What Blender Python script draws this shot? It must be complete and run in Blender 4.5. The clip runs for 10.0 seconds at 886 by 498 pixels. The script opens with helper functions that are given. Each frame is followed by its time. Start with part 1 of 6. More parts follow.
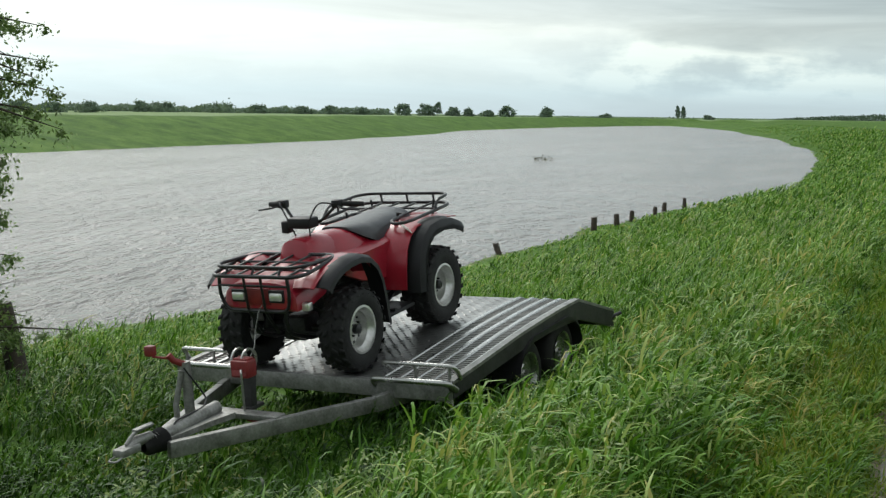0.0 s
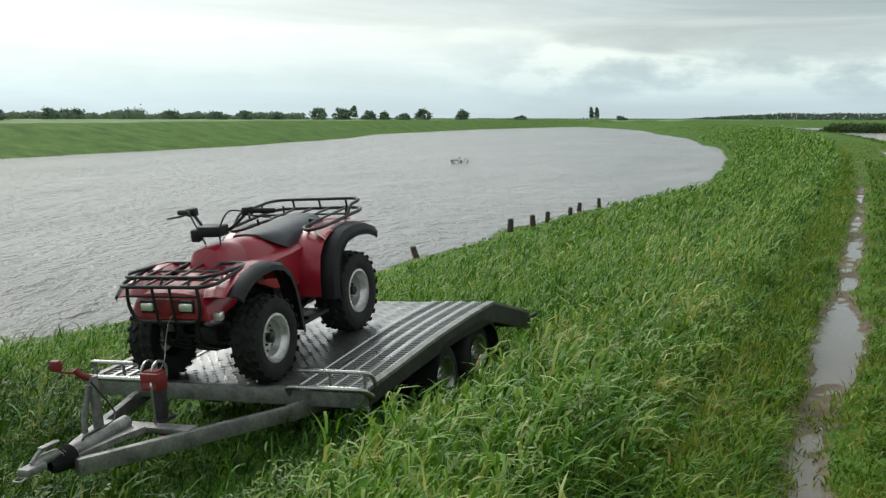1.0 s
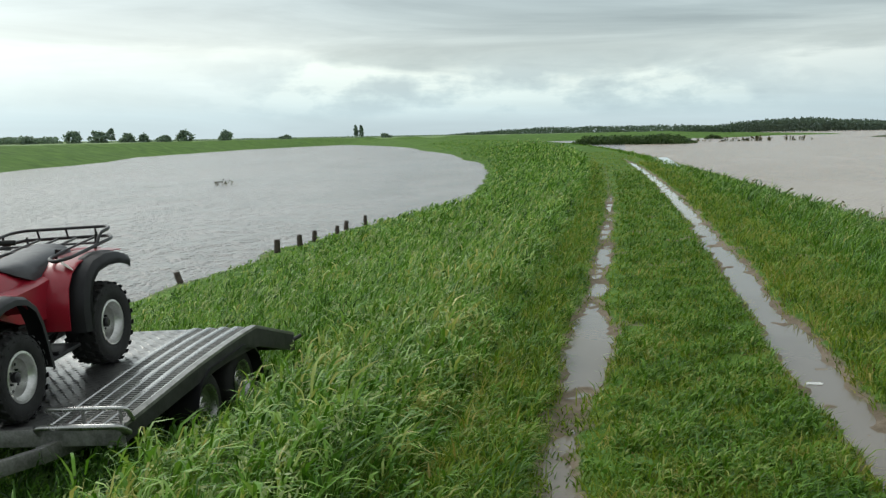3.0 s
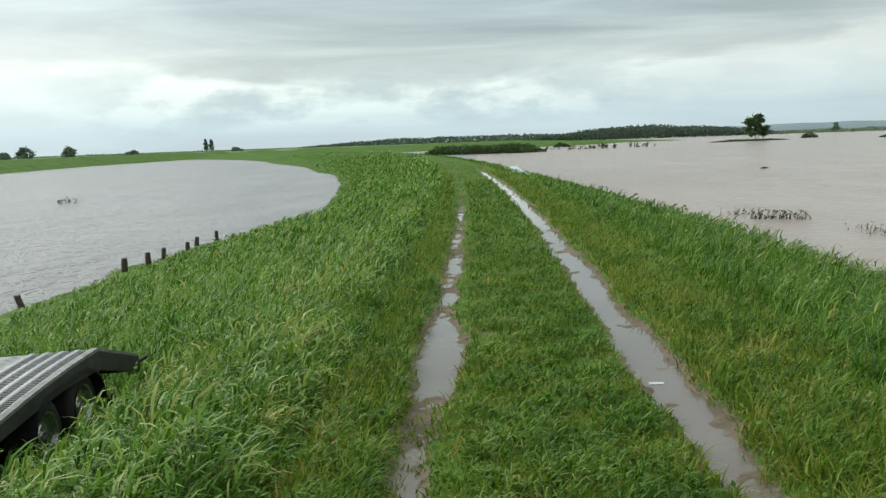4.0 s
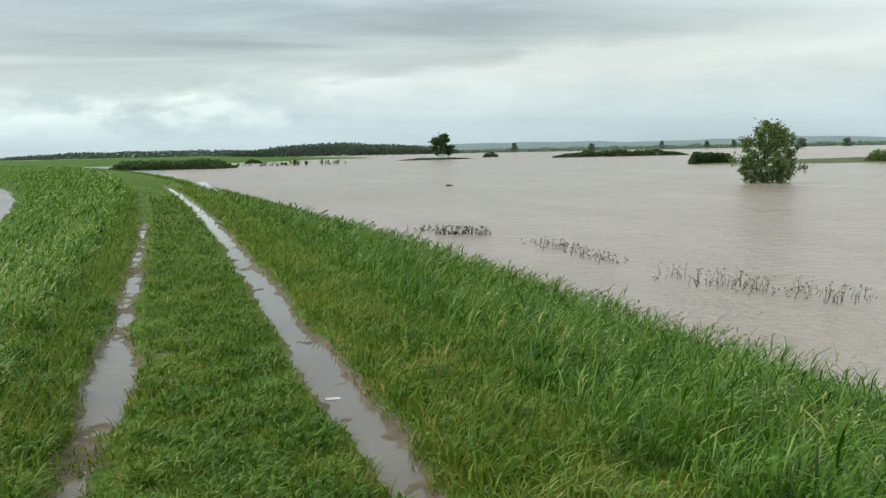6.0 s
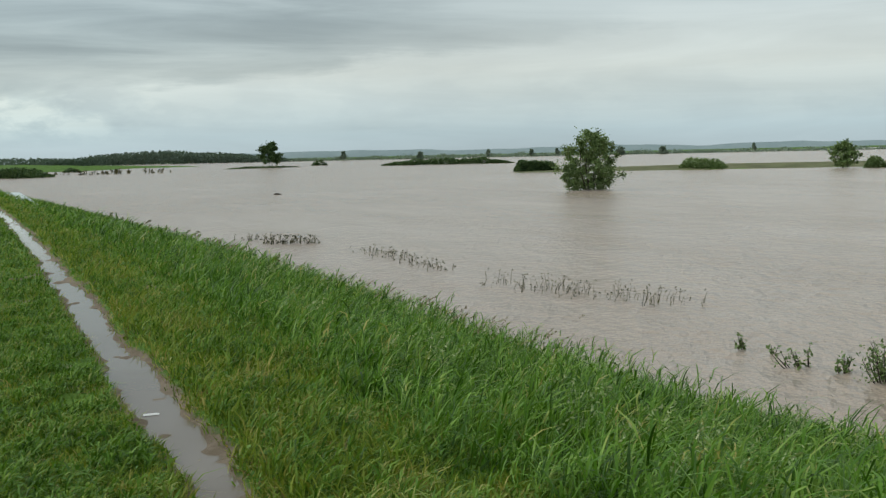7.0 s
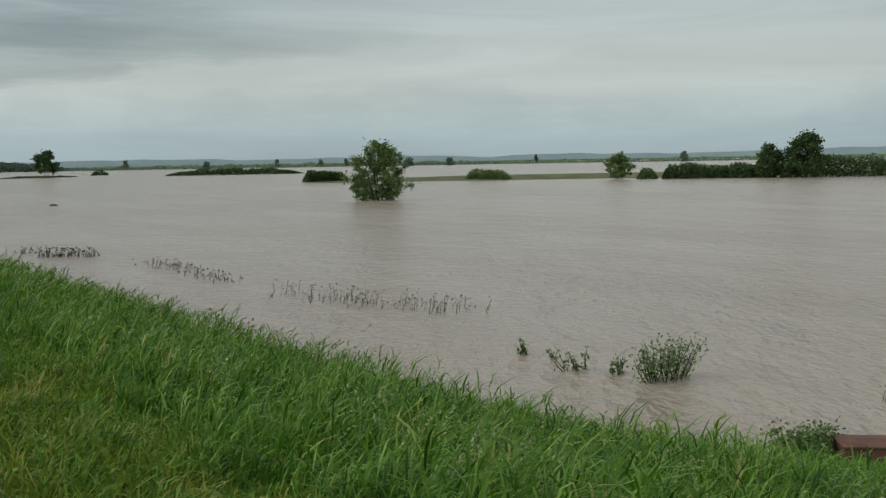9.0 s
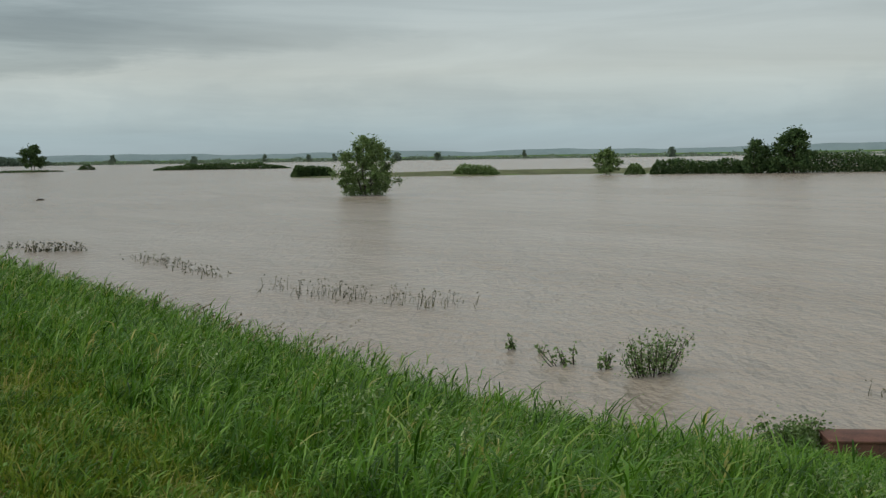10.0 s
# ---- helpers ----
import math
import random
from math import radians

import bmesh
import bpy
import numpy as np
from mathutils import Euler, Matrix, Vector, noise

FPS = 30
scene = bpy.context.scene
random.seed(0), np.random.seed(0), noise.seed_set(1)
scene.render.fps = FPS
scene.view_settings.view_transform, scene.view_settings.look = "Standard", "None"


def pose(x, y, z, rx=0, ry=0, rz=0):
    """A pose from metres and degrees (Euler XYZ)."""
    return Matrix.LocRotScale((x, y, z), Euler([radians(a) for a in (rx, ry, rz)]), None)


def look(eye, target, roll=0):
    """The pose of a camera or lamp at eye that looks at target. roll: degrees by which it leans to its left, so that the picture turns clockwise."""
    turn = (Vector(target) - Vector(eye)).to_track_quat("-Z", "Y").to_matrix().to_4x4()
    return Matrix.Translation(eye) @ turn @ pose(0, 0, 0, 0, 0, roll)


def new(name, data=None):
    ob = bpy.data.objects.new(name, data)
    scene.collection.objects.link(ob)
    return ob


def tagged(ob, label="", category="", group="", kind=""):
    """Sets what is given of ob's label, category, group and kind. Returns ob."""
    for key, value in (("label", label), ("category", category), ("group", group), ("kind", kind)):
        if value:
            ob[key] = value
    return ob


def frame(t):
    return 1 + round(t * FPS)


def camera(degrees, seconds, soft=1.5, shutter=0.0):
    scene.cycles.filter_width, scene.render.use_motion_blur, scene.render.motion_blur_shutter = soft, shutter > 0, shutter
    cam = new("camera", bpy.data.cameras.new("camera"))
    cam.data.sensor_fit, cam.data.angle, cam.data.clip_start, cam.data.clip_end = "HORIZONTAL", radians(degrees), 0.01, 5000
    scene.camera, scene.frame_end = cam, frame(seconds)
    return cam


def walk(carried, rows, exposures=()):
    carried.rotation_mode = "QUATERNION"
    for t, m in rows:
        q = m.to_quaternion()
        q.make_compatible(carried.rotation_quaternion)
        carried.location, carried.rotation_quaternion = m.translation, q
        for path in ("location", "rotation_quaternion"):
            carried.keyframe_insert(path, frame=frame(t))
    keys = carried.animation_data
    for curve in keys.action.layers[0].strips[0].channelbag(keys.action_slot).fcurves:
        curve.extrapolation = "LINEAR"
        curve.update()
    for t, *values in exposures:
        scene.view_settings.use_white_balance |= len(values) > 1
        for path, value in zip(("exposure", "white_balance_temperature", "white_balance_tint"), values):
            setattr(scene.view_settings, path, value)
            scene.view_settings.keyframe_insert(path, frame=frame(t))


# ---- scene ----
cam = camera(43.34, 10.0, soft=1.35)
# seconds, x, y, z, pitch from straight down, roll, yaw
ROWS = [
    (0, -0, -0, 1.6, 83.091, -0.813, 25.477),
    (0.5, 0, 0.024, 1.606, 83.163, -0.582, 24.334),
    (1, 0.02, 0.051, 1.607, 83.291, -0.137, 21.200),
    (1.5, 0.035, 0.069, 1.611, 83.592, -0.033, 18.194),
    (2, 0.058, 0.08, 1.611, 83.782, 0.390, 15.069),
    (3.5, 0.125, 0.087, 1.624, 84.331, 1.555, 5.791),
    (4, 0.159, 0.119, 1.621, 84.516, 2.012, 1.729),
    (4.5, 0.188, 0.13, 1.618, 84.624, 1.460, -1.950),
    (5, 0.225, 0.146, 1.614, 84.699, 1.310, -5.888),
    (5.5, 0.257, 0.165, 1.61, 84.784, 1.223, -9.800),
    (7, 0.345, 0.175, 1.605, 85.158, 1.278, -22.670),
    (7.5, 0.373, 0.193, 1.598, 85.167, 1.065, -26.808),
    (8, 0.39, 0.185, 1.599, 85.310, 0.902, -29.923),
    (8.5, 0.39, 0.159, 1.602, 85.508, 0.825, -31.942),
    (9, 0.38, 0.119, 1.604, 85.483, 0.989, -33.435),
    (9.5, 0.361, 0.102, 1.607, 85.394, 0.811, -33.785),
    (10, 0.358, 0.101, 1.607, 85.224, 0.891, -34.044),
]
EXPOSURES = [(0.0, 0.08), (2.0, 0.05), (4.0, 0.15), (5.5, 0.20), (7.5, -0.27), (10.0, -0.46)]
walk(cam, [(t, pose(x, y, z, rx, ry, rz)) for t, x, y, z, rx, ry, rz in ROWS], EXPOSURES)

# ---- sky and sun ----
SUN_EL, SUN_AZ = radians(38), radians(-55)          # azimuth from +y towards +x


def nd(nt, kind, **sets):
    n = nt.nodes.new(kind)
    for k, v in sets.items():
        n.inputs[k.replace("_", " ")].default_value = v
    return n


def math_node(nt, op, a, b=None, c=None):
    n = nt.nodes.new("ShaderNodeMath")
    n.operation = op
    for i, v in enumerate((a, b, c)):
        if v is None:
            continue
        if isinstance(v, (int, float)):
            n.inputs[i].default_value = v
        else:
            nt.links.new(v, n.inputs[i])
    return n.outputs[0]


def mix_col(nt, fac, a, b, mode="MIX"):
    n = nt.nodes.new("ShaderNodeMix")
    n.data_type, n.blend_type = "RGBA", mode
    for i, v in ((0, fac), (6, a), (7, b)):
        if isinstance(v, (int, float)):
            n.inputs[i].default_value = v
        elif isinstance(v, tuple):
            n.inputs[i].default_value = (*v[:3], 1)
        else:
            nt.links.new(v, n.inputs[i])
    return n.outputs[2]


def ramp(nt, fac, stops, ease="LINEAR"):
    n = nt.nodes.new("ShaderNodeValToRGB")
    n.color_ramp.interpolation = ease
    els = n.color_ramp.elements
    while len(els) < len(stops):
        els.new(0.5)
    for e, (p, c) in zip(els, stops):
        e.position = p
        e.color = (*c, 1) if isinstance(c, tuple) else (c, c, c, 1)
    nt.links.new(fac, n.inputs[0])
    return n.outputs[0]


def build_sky():
    world = bpy.data.worlds.new("overcast_sky")
    scene.world = world
    world.use_nodes = True
    nt = world.node_tree
    nt.nodes.clear()
    out = nt.nodes.new("ShaderNodeOutputWorld")
    sky = nt.nodes.new("ShaderNodeTexSky")
    sky.sky_type, sky.sun_disc = "NISHITA", False
    sky.sun_elevation, sky.sun_rotation = SUN_EL, SUN_AZ
    sky.dust_density = 3.0
    bg_sky = nt.nodes.new("ShaderNodeBackground")
    bg_sky.inputs[1].default_value = 0.08
    nt.links.new(sky.outputs[0], bg_sky.inputs[0])
    co = nt.nodes.new("ShaderNodeTexCoord")
    sep = nt.nodes.new("ShaderNodeSeparateXYZ")
    nt.links.new(co.outputs["Generated"], sep.inputs[0])
    x, y, z = sep.outputs
    up = math_node(nt, "MAXIMUM", z, 0.0)
    # the cloud sheet, seen in perspective
    den = math_node(nt, "ADD", up, 0.09)
    com = nt.nodes.new("ShaderNodeCombineXYZ")
    nt.links.new(math_node(nt, "MULTIPLY", math_node(nt, "DIVIDE", x, den), 0.45), com.inputs[0])
    nt.links.new(math_node(nt, "DIVIDE", y, den), com.inputs[1])
    big = nd(nt, "ShaderNodeTexNoise", Scale=0.55, Detail=7.0, Roughness=0.5)
    big.inputs["Distortion"].default_value = 0.4
    nt.links.new(com.outputs[0], big.inputs[0])
    # heaps of cloud above the horizon
    puf = nt.nodes.new("ShaderNodeCombineXYZ")
    nt.links.new(math_node(nt, "ARCTAN2", x, y), puf.inputs[0])
    nt.links.new(math_node(nt, "MULTIPLY", z, 2.2), puf.inputs[1])
    heap = nd(nt, "ShaderNodeTexNoise", Scale=12.0, Detail=7.0, Roughness=0.56)
    nt.links.new(puf.outputs[0], heap.inputs[0])
    # long torn streaks along the underside of the sheet
    stk = nt.nodes.new("ShaderNodeCombineXYZ")
    nt.links.new(math_node(nt, "MULTIPLY_ADD", z, 1.2, math_node(nt, "ARCTAN2", x, y)), stk.inputs[0])
    nt.links.new(math_node(nt, "MULTIPLY", z, 9.0), stk.inputs[1])
    torn = nd(nt, "ShaderNodeTexNoise", Scale=3.2, Detail=8.0, Roughness=0.58)
    torn.inputs["Distortion"].default_value = 0.6
    nt.links.new(stk.outputs[0], torn.inputs[0])
    az = math_node(nt, "ARCTAN2", x, y)               # -pi .. pi, 0 ahead along the dike
    # light through thinner cloud towards the sun's side
    side = ramp(nt, math_node(nt, "MULTIPLY_ADD", az, 0.5 / math.pi, 0.5),
                [(0.0, 0.60), (0.32, 1.30), (0.40, 1.12), (0.44, 1.0), (0.47, 0.91), (0.50, 0.89), (0.54, 0.84), (0.57, 0.80), (0.60, 0.84), (0.63, 0.84), (0.70, 0.74), (1.0, 0.62)], "EASE")
    elev = ramp(nt, up, [(0.0, (0.62, 0.76, 0.81)), (0.02, (0.67, 0.84, 0.89)), (0.075, (0.91, 1.0, 0.96)), (0.12, (0.82, 0.93, 0.93)),
                         (0.19, (0.83, 0.94, 0.96)), (0.4, (0.96, 1.04, 1.04)), (1.0, (0.90, 0.97, 0.98))])
    mixed = math_node(nt, "ADD", math_node(nt, "MULTIPLY", big.outputs[0], 0.45), math_node(nt, "MULTIPLY", torn.outputs[0], 0.55))
    dark = ramp(nt, mixed, [(0.34, (0.80, 0.84, 0.86)), (0.48, (0.62, 0.67, 0.70)), (0.64, (0.46, 0.51, 0.545))])
    # a grey sheet with a torn level base hangs over the dike, the rim over the horizon stays bright
    lift = ramp(nt, math_node(nt, "MULTIPLY_ADD", az, 0.5 / math.pi, 0.5), [(0.44, 0.075), (0.47, 0.055), (0.50, 0.050), (0.53, 0.060), (0.56, 0.085), (0.60, 0.11)], "EASE")
    base = math_node(nt, "ADD", math_node(nt, "SUBTRACT", up, lift), math_node(nt, "MULTIPLY_ADD", heap.outputs[0], 0.035, math_node(nt, "MULTIPLY_ADD", torn.outputs[0], 0.05, -0.0425)))
    sheet = ramp(nt, base, [(-0.006, 0.0), (0.010, 0.7), (0.040, 1.0)])
    over = ramp(nt, math_node(nt, "MULTIPLY_ADD", az, 0.5 / math.pi, 0.5), [(0.40, 0.12), (0.44, 0.35), (0.47, 0.85), (0.51, 1.0), (0.54, 0.85), (0.58, 0.40), (0.62, 0.12), (0.66, 0.0)], "EASE")
    sheet = math_node(nt, "MULTIPLY", sheet, over)
    col = mix_col(nt, sheet, elev, mix_col(nt, 1.0, elev, dark, "MULTIPLY"))
    # white heaps with grey undersides between the sheet and the horizon
    heaps = ramp(nt, heap.outputs[0], [(0.40, (0.78, 0.82, 0.84)), (0.48, (0.95, 0.98, 0.97)), (0.55, (1.22, 1.20, 1.14))])
    band = ramp(nt, up, [(0.012, 0.0), (0.032, 0.9), (0.062, 0.9), (0.085, 0.0)])
    mid = ramp(nt, math_node(nt, "MULTIPLY_ADD", az, 0.5 / math.pi, 0.5), [(0.435, 0.1), (0.465, 1.0), (0.505, 1.0), (0.53, 0.15)], "EASE")
    band = math_node(nt, "MULTIPLY", math_node(nt, "MULTIPLY", band, mid), math_node(nt, "SUBTRACT", 1.0, sheet))
    col = mix_col(nt, band, col, mix_col(nt, 1.0, col, heaps, "MULTIPLY"))
    # thin veils elsewhere
    veil = ramp(nt, torn.outputs[0], [(0.34, 1.05), (0.66, 0.92)])
    col = mix_col(nt, 1.0, col, veil, "MULTIPLY")
    col = mix_col(nt, 1.0, col, side, "MULTIPLY")
    # the cloud is thinner and brighter high up round the hidden sun
    high = ramp(nt, up, [(0.13, 0.0), (0.30, 1.0)])
    sunny = ramp(nt, math_node(nt, "MULTIPLY_ADD", az, 0.5 / math.pi, 0.5), [(0.20, 0.0), (0.31, 1.0), (0.37, 1.0), (0.45, 0.0)], "EASE")
    col = mix_col(nt, math_node(nt, "MULTIPLY", high, sunny), col, mix_col(nt, 1.0, col, (1.75, 1.72, 1.66), "MULTIPLY"))
    bg = nt.nodes.new("ShaderNodeBackground")
    bg.inputs[1].default_value = 1.0
    nt.links.new(col, bg.inputs[0])
    mixs = nt.nodes.new("ShaderNodeMixShader")
    mixs.inputs[0].default_value = 0.9
    nt.links.new(bg_sky.outputs[0], mixs.inputs[1])
    nt.links.new(bg.outputs[0], mixs.inputs[2])
    nt.links.new(mixs.outputs[0], out.inputs[0])


build_sky()
sun = new("sun", bpy.data.lights.new("sun", "SUN"))
sun.data.energy, sun.data.angle, sun.data.color = 0.9, radians(25), (1.0, 0.96, 0.9)
sun.matrix_world = look((math.sin(SUN_AZ) * math.cos(SUN_EL) * 100, math.cos(SUN_AZ) * math.cos(SUN_EL) * 100, math.sin(SUN_EL) * 100), (0, 0, 0))

# ---- materials ----
def material(name, a, b=None, rough=0.6, metal=0.0, scale=8.0, fine=60.0, bump=0.0, spec=0.5, coat=0.0, island=0.0, rough_var=0.1):
    """A surface whose colour wanders from a to b at two scales, with grain."""
    m = bpy.data.materials.new(name)
    m.use_nodes = True
    nt = m.node_tree
    bs = nt.nodes["Principled BSDF"]
    b = b or tuple(min(1, c * 0.7) for c in a)
    co = nt.nodes.new("ShaderNodeTexCoord")
    n1 = nd(nt, "ShaderNodeTexNoise", Scale=scale, Detail=4.0, Roughness=0.6)
    n2 = nd(nt, "ShaderNodeTexNoise", Scale=fine, Detail=3.0, Roughness=0.6)
    nt.links.new(co.outputs["Object"], n1.inputs[0])
    nt.links.new(co.outputs["Object"], n2.inputs[0])
    f = math_node(nt, "ADD", math_node(nt, "MULTIPLY", n1.outputs[0], 0.65), math_node(nt, "MULTIPLY", n2.outputs[0], 0.35))
    col = ramp(nt, f, [(0.36, a), (0.64, b)])
    if island:
        geo = nt.nodes.new("ShaderNodeNewGeometry")
        v = math_node(nt, "MULTIPLY_ADD", geo.outputs["Random Per Island"], island, 1 - island / 2)
        hsv = nt.nodes.new("ShaderNodeHueSaturation")
        nt.links.new(col, hsv.inputs["Color"])
        nt.links.new(v, hsv.inputs["Value"])
        col = hsv.outputs[0]
    nt.links.new(col, bs.inputs["Base Color"])
    nt.links.new(math_node(nt, "MULTIPLY_ADD", f, rough_var * 2, rough - rough_var), bs.inputs["Roughness"])
    bs.inputs["Metallic"].default_value = metal
    bs.inputs["Specular IOR Level"].default_value = spec
    bs.inputs["Coat Weight"].default_value = coat
    if bump:
        bp = nd(nt, "ShaderNodeBump", Strength=bump, Distance=0.01)
        nt.links.new(f, bp.inputs["Height"])
        nt.links.new(bp.outputs[0], bs.inputs["Normal"])
    return m


def blade_material(name, stops, rough=0.46):
    """Leaves: each blade takes its own tint; the field has lusher and drier patches; light comes through."""
    m = bpy.data.materials.new(name)
    m.use_nodes = True
    nt = m.node_tree
    bs = nt.nodes["Principled BSDF"]
    geo = nt.nodes.new("ShaderNodeNewGeometry")
    co = nt.nodes.new("ShaderNodeTexCoord")
    patch = nd(nt, "ShaderNodeTexNoise", Scale=1.6, Detail=4.0)
    nt.links.new(co.outputs["Object"], patch.inputs[0])
    f = math_node(nt, "ADD", math_node(nt, "MULTIPLY", geo.outputs["Random Per Island"], 0.74), math_node(nt, "MULTIPLY_ADD", patch.outputs[0], 1.3, -0.52))
    col = ramp(nt, f, stops)
    nt.links.new(col, bs.inputs["Base Color"])
    bs.inputs["Roughness"].default_value = rough
    bs.inputs["Specular IOR Level"].default_value = 0.28
    tr = nt.nodes.new("ShaderNodeBsdfTranslucent")
    nt.links.new(mix_col(nt, 1.0, col, (1.0, 1.0, 0.55), "MULTIPLY"), tr.inputs[0])
    mx = nt.nodes.new("ShaderNodeMixShader")
    mx.inputs[0].default_value = 0.25
    nt.links.new(bs.outputs[0], mx.inputs[1])
    nt.links.new(tr.outputs[0], mx.inputs[2])
    nt.links.new(mx.outputs[0], nt.nodes["Material Output"].inputs[0])
    return m


def water_material(name, mud, mud2, wave=1.0, rough=0.12, height=0.06, turn=0.5):
    """Muddy water: silt gives it its colour, wind chop breaks up the sky's reflection."""
    m = bpy.data.materials.new(name)
    m.use_nodes = True
    nt = m.node_tree
    bs = nt.nodes["Principled BSDF"]
    co = nt.nodes.new("ShaderNodeTexCoord")
    drift = nd(nt, "ShaderNodeTexNoise", Scale=0.16, Detail=6.0, Roughness=0.7)
    streak = nt.nodes.new("ShaderNodeMapping")
    streak.inputs["Scale"].default_value = (1.0, 0.3, 1.0)
    streak.inputs["Rotation"].default_value = (0, 0, 1.1)
    nt.links.new(co.outputs["Object"], streak.inputs[0])
    nt.links.new(streak.outputs[0], drift.inputs[0])
    nt.links.new(ramp(nt, drift.outputs[0], [(0.38, mud), (0.62, mud2)]), bs.inputs["Base Color"])
    bs.inputs["Roughness"].default_value = rough
    bs.inputs["IOR"].default_value = 1.33
    bs.inputs["Specular IOR Level"].default_value = 0.4
    mp = nt.nodes.new("ShaderNodeMapping")
    mp.vector_type = "TEXTURE"
    mp.inputs["Scale"].default_value = (1.0, 2.2, 1.0)
    mp.inputs["Rotation"].default_value = (0, 0, turn)
    nt.links.new(co.outputs["Object"], mp.inputs[0])
    w1 = nd(nt, "ShaderNodeTexNoise", Scale=1.6 * wave, Detail=4.0, Roughness=0.6)
    w2 = nd(nt, "ShaderNodeTexNoise", Scale=0.35 * wave, Detail=3.0, Roughness=0.5)
    nt.links.new(mp.outputs[0], w1.inputs[0])
    nt.links.new(mp.outputs[0], w2.inputs[0])
    h = math_node(nt, "ADD", math_node(nt, "MULTIPLY", w1.outputs[0], 0.8), math_node(nt, "MULTIPLY", w2.outputs[0], 0.9))
    # gusts roughen some stretches and leave others slick
    gust = nd(nt, "ShaderNodeTexNoise", Scale=0.035, Detail=3.0, Roughness=0.6)
    nt.links.new(streak.outputs[0], gust.inputs[0])
    bp = nd(nt, "ShaderNodeBump", Distance=height)
    nt.links.new(ramp(nt, gust.outputs[0], [(0.36, 0.45), (0.56, 1.0)]), bp.inputs["Strength"])
    nt.links.new(h, bp.inputs["Height"])
    nt.links.new(bp.outputs[0], bs.inputs["Normal"])
    return m


GRASS_TALL = blade_material("tall_grass_blade", [(0.08, (0.024, 0.072, 0.006)), (0.34, (0.074, 0.195, 0.014)), (0.60, (0.160, 0.330, 0.038)), (0.82, (0.34, 0.50, 0.135)), (0.98, (0.52, 0.49, 0.17))])
GRASS_SLOPE = blade_material("slope_grass_blade", [(0.08, (0.026, 0.076, 0.005)), (0.34, (0.066, 0.172, 0.010)), (0.62, (0.125, 0.268, 0.022)), (0.86, (0.23, 0.370, 0.065)), (0.98, (0.42, 0.38, 0.12))])
GRASS_SHORT = blade_material("short_grass_blade", [(0.1, (0.072, 0.130, 0.010)), (0.4, (0.148, 0.245, 0.020)), (0.7, (0.245, 0.315, 0.036)), (0.95, (0.42, 0.35, 0.11))], 0.6)
GRASS_MID = blade_material("coarse_grass_blade", [(0.1, (0.040, 0.105, 0.008)), (0.4, (0.084, 0.198, 0.014)), (0.7, (0.16, 0.29, 0.030)), (0.95, (0.31, 0.33, 0.09))], 0.55)
# long wet grass, darkened further to hold the trailer's shade in its colour
GRASS_DEEP_SHADED = blade_material("shaded_deep_green_blade", [(0.10, (0.011, 0.035, 0.003)), (0.42, (0.034, 0.098, 0.007)), (0.70, (0.078, 0.182, 0.019)), (0.91, (0.20, 0.34, 0.085)), (1.0, (0.40, 0.38, 0.13))])
GRASS_PALE = blade_material("pale_grass_blade", [(0.1, (0.060, 0.155, 0.014)), (0.4, (0.140, 0.285, 0.036)), (0.7, (0.30, 0.43, 0.11)), (0.95, (0.52, 0.46, 0.16))], 0.42)
GRASS_DEAD = blade_material("dead_grass_blade", [(0.1, (0.10, 0.065, 0.028)), (0.5, (0.21, 0.145, 0.065)), (0.9, (0.36, 0.27, 0.13))], 0.8)
LEAF = blade_material("willow_leaf", [(0.1, (0.075, 0.125, 0.040)), (0.5, (0.155, 0.240, 0.080)), (0.9, (0.27, 0.36, 0.16))], 0.5)
LEAF_DARK = blade_material("far_leaf", [(0.1, (0.032, 0.065, 0.024)), (0.5, (0.065, 0.120, 0.042)), (0.9, (0.11, 0.17, 0.06))], 0.7)
# two far foliage tints with the blue haze of distance mixed into the colour
LEAF_HAZED = blade_material("hazed_distant_leaf", [(0.1, (0.165, 0.235, 0.195)), (0.5, (0.205, 0.275, 0.225)), (0.9, (0.25, 0.32, 0.25))], 0.9)
LEAF_WOOD_HAZED = blade_material("hazed_wood_leaf", [(0.1, (0.080, 0.120, 0.100)), (0.5, (0.110, 0.155, 0.125)), (0.9, (0.14, 0.19, 0.15))], 0.9)
PALE_HEAD = blade_material("pale_flower_head", [(0.1, (0.22, 0.30, 0.12)), (0.6, (0.36, 0.44, 0.22)), (0.9, (0.48, 0.52, 0.30))], 0.7)
WEED = blade_material("broad_weed_leaf", [(0.1, (0.05, 0.13, 0.015)), (0.5, (0.10, 0.23, 0.03)), (0.9, (0.20, 0.33, 0.07))], 0.5)
REED = blade_material("reed_stem", [(0.1, (0.03, 0.028, 0.014)), (0.6, (0.08, 0.075, 0.035)), (0.9, (0.15, 0.14, 0.07))], 0.6)
SEED = blade_material("seed_head", [(0.1, (0.16, 0.125, 0.075)), (0.6, (0.30, 0.25, 0.16)), (0.9, (0.42, 0.37, 0.25))], 0.7)
BARK = material("bark", (0.07, 0.055, 0.04), (0.035, 0.028, 0.022), 0.85, scale=5, fine=40, bump=0.6)
WATER_RIVER = water_material("river_water", (0.215, 0.198, 0.185), (0.30, 0.278, 0.263), 1.4, 0.20, 0.70, 0.3)
WATER_FLOOD = water_material("flood_water", (0.345, 0.275, 0.213), (0.395, 0.328, 0.265), 1.7, 0.22, 0.42, -0.55)
WATER_PUDDLE = water_material("puddle_water", (0.16, 0.13, 0.10), (0.20, 0.17, 0.13), 4.0, 0.05, 0.002)

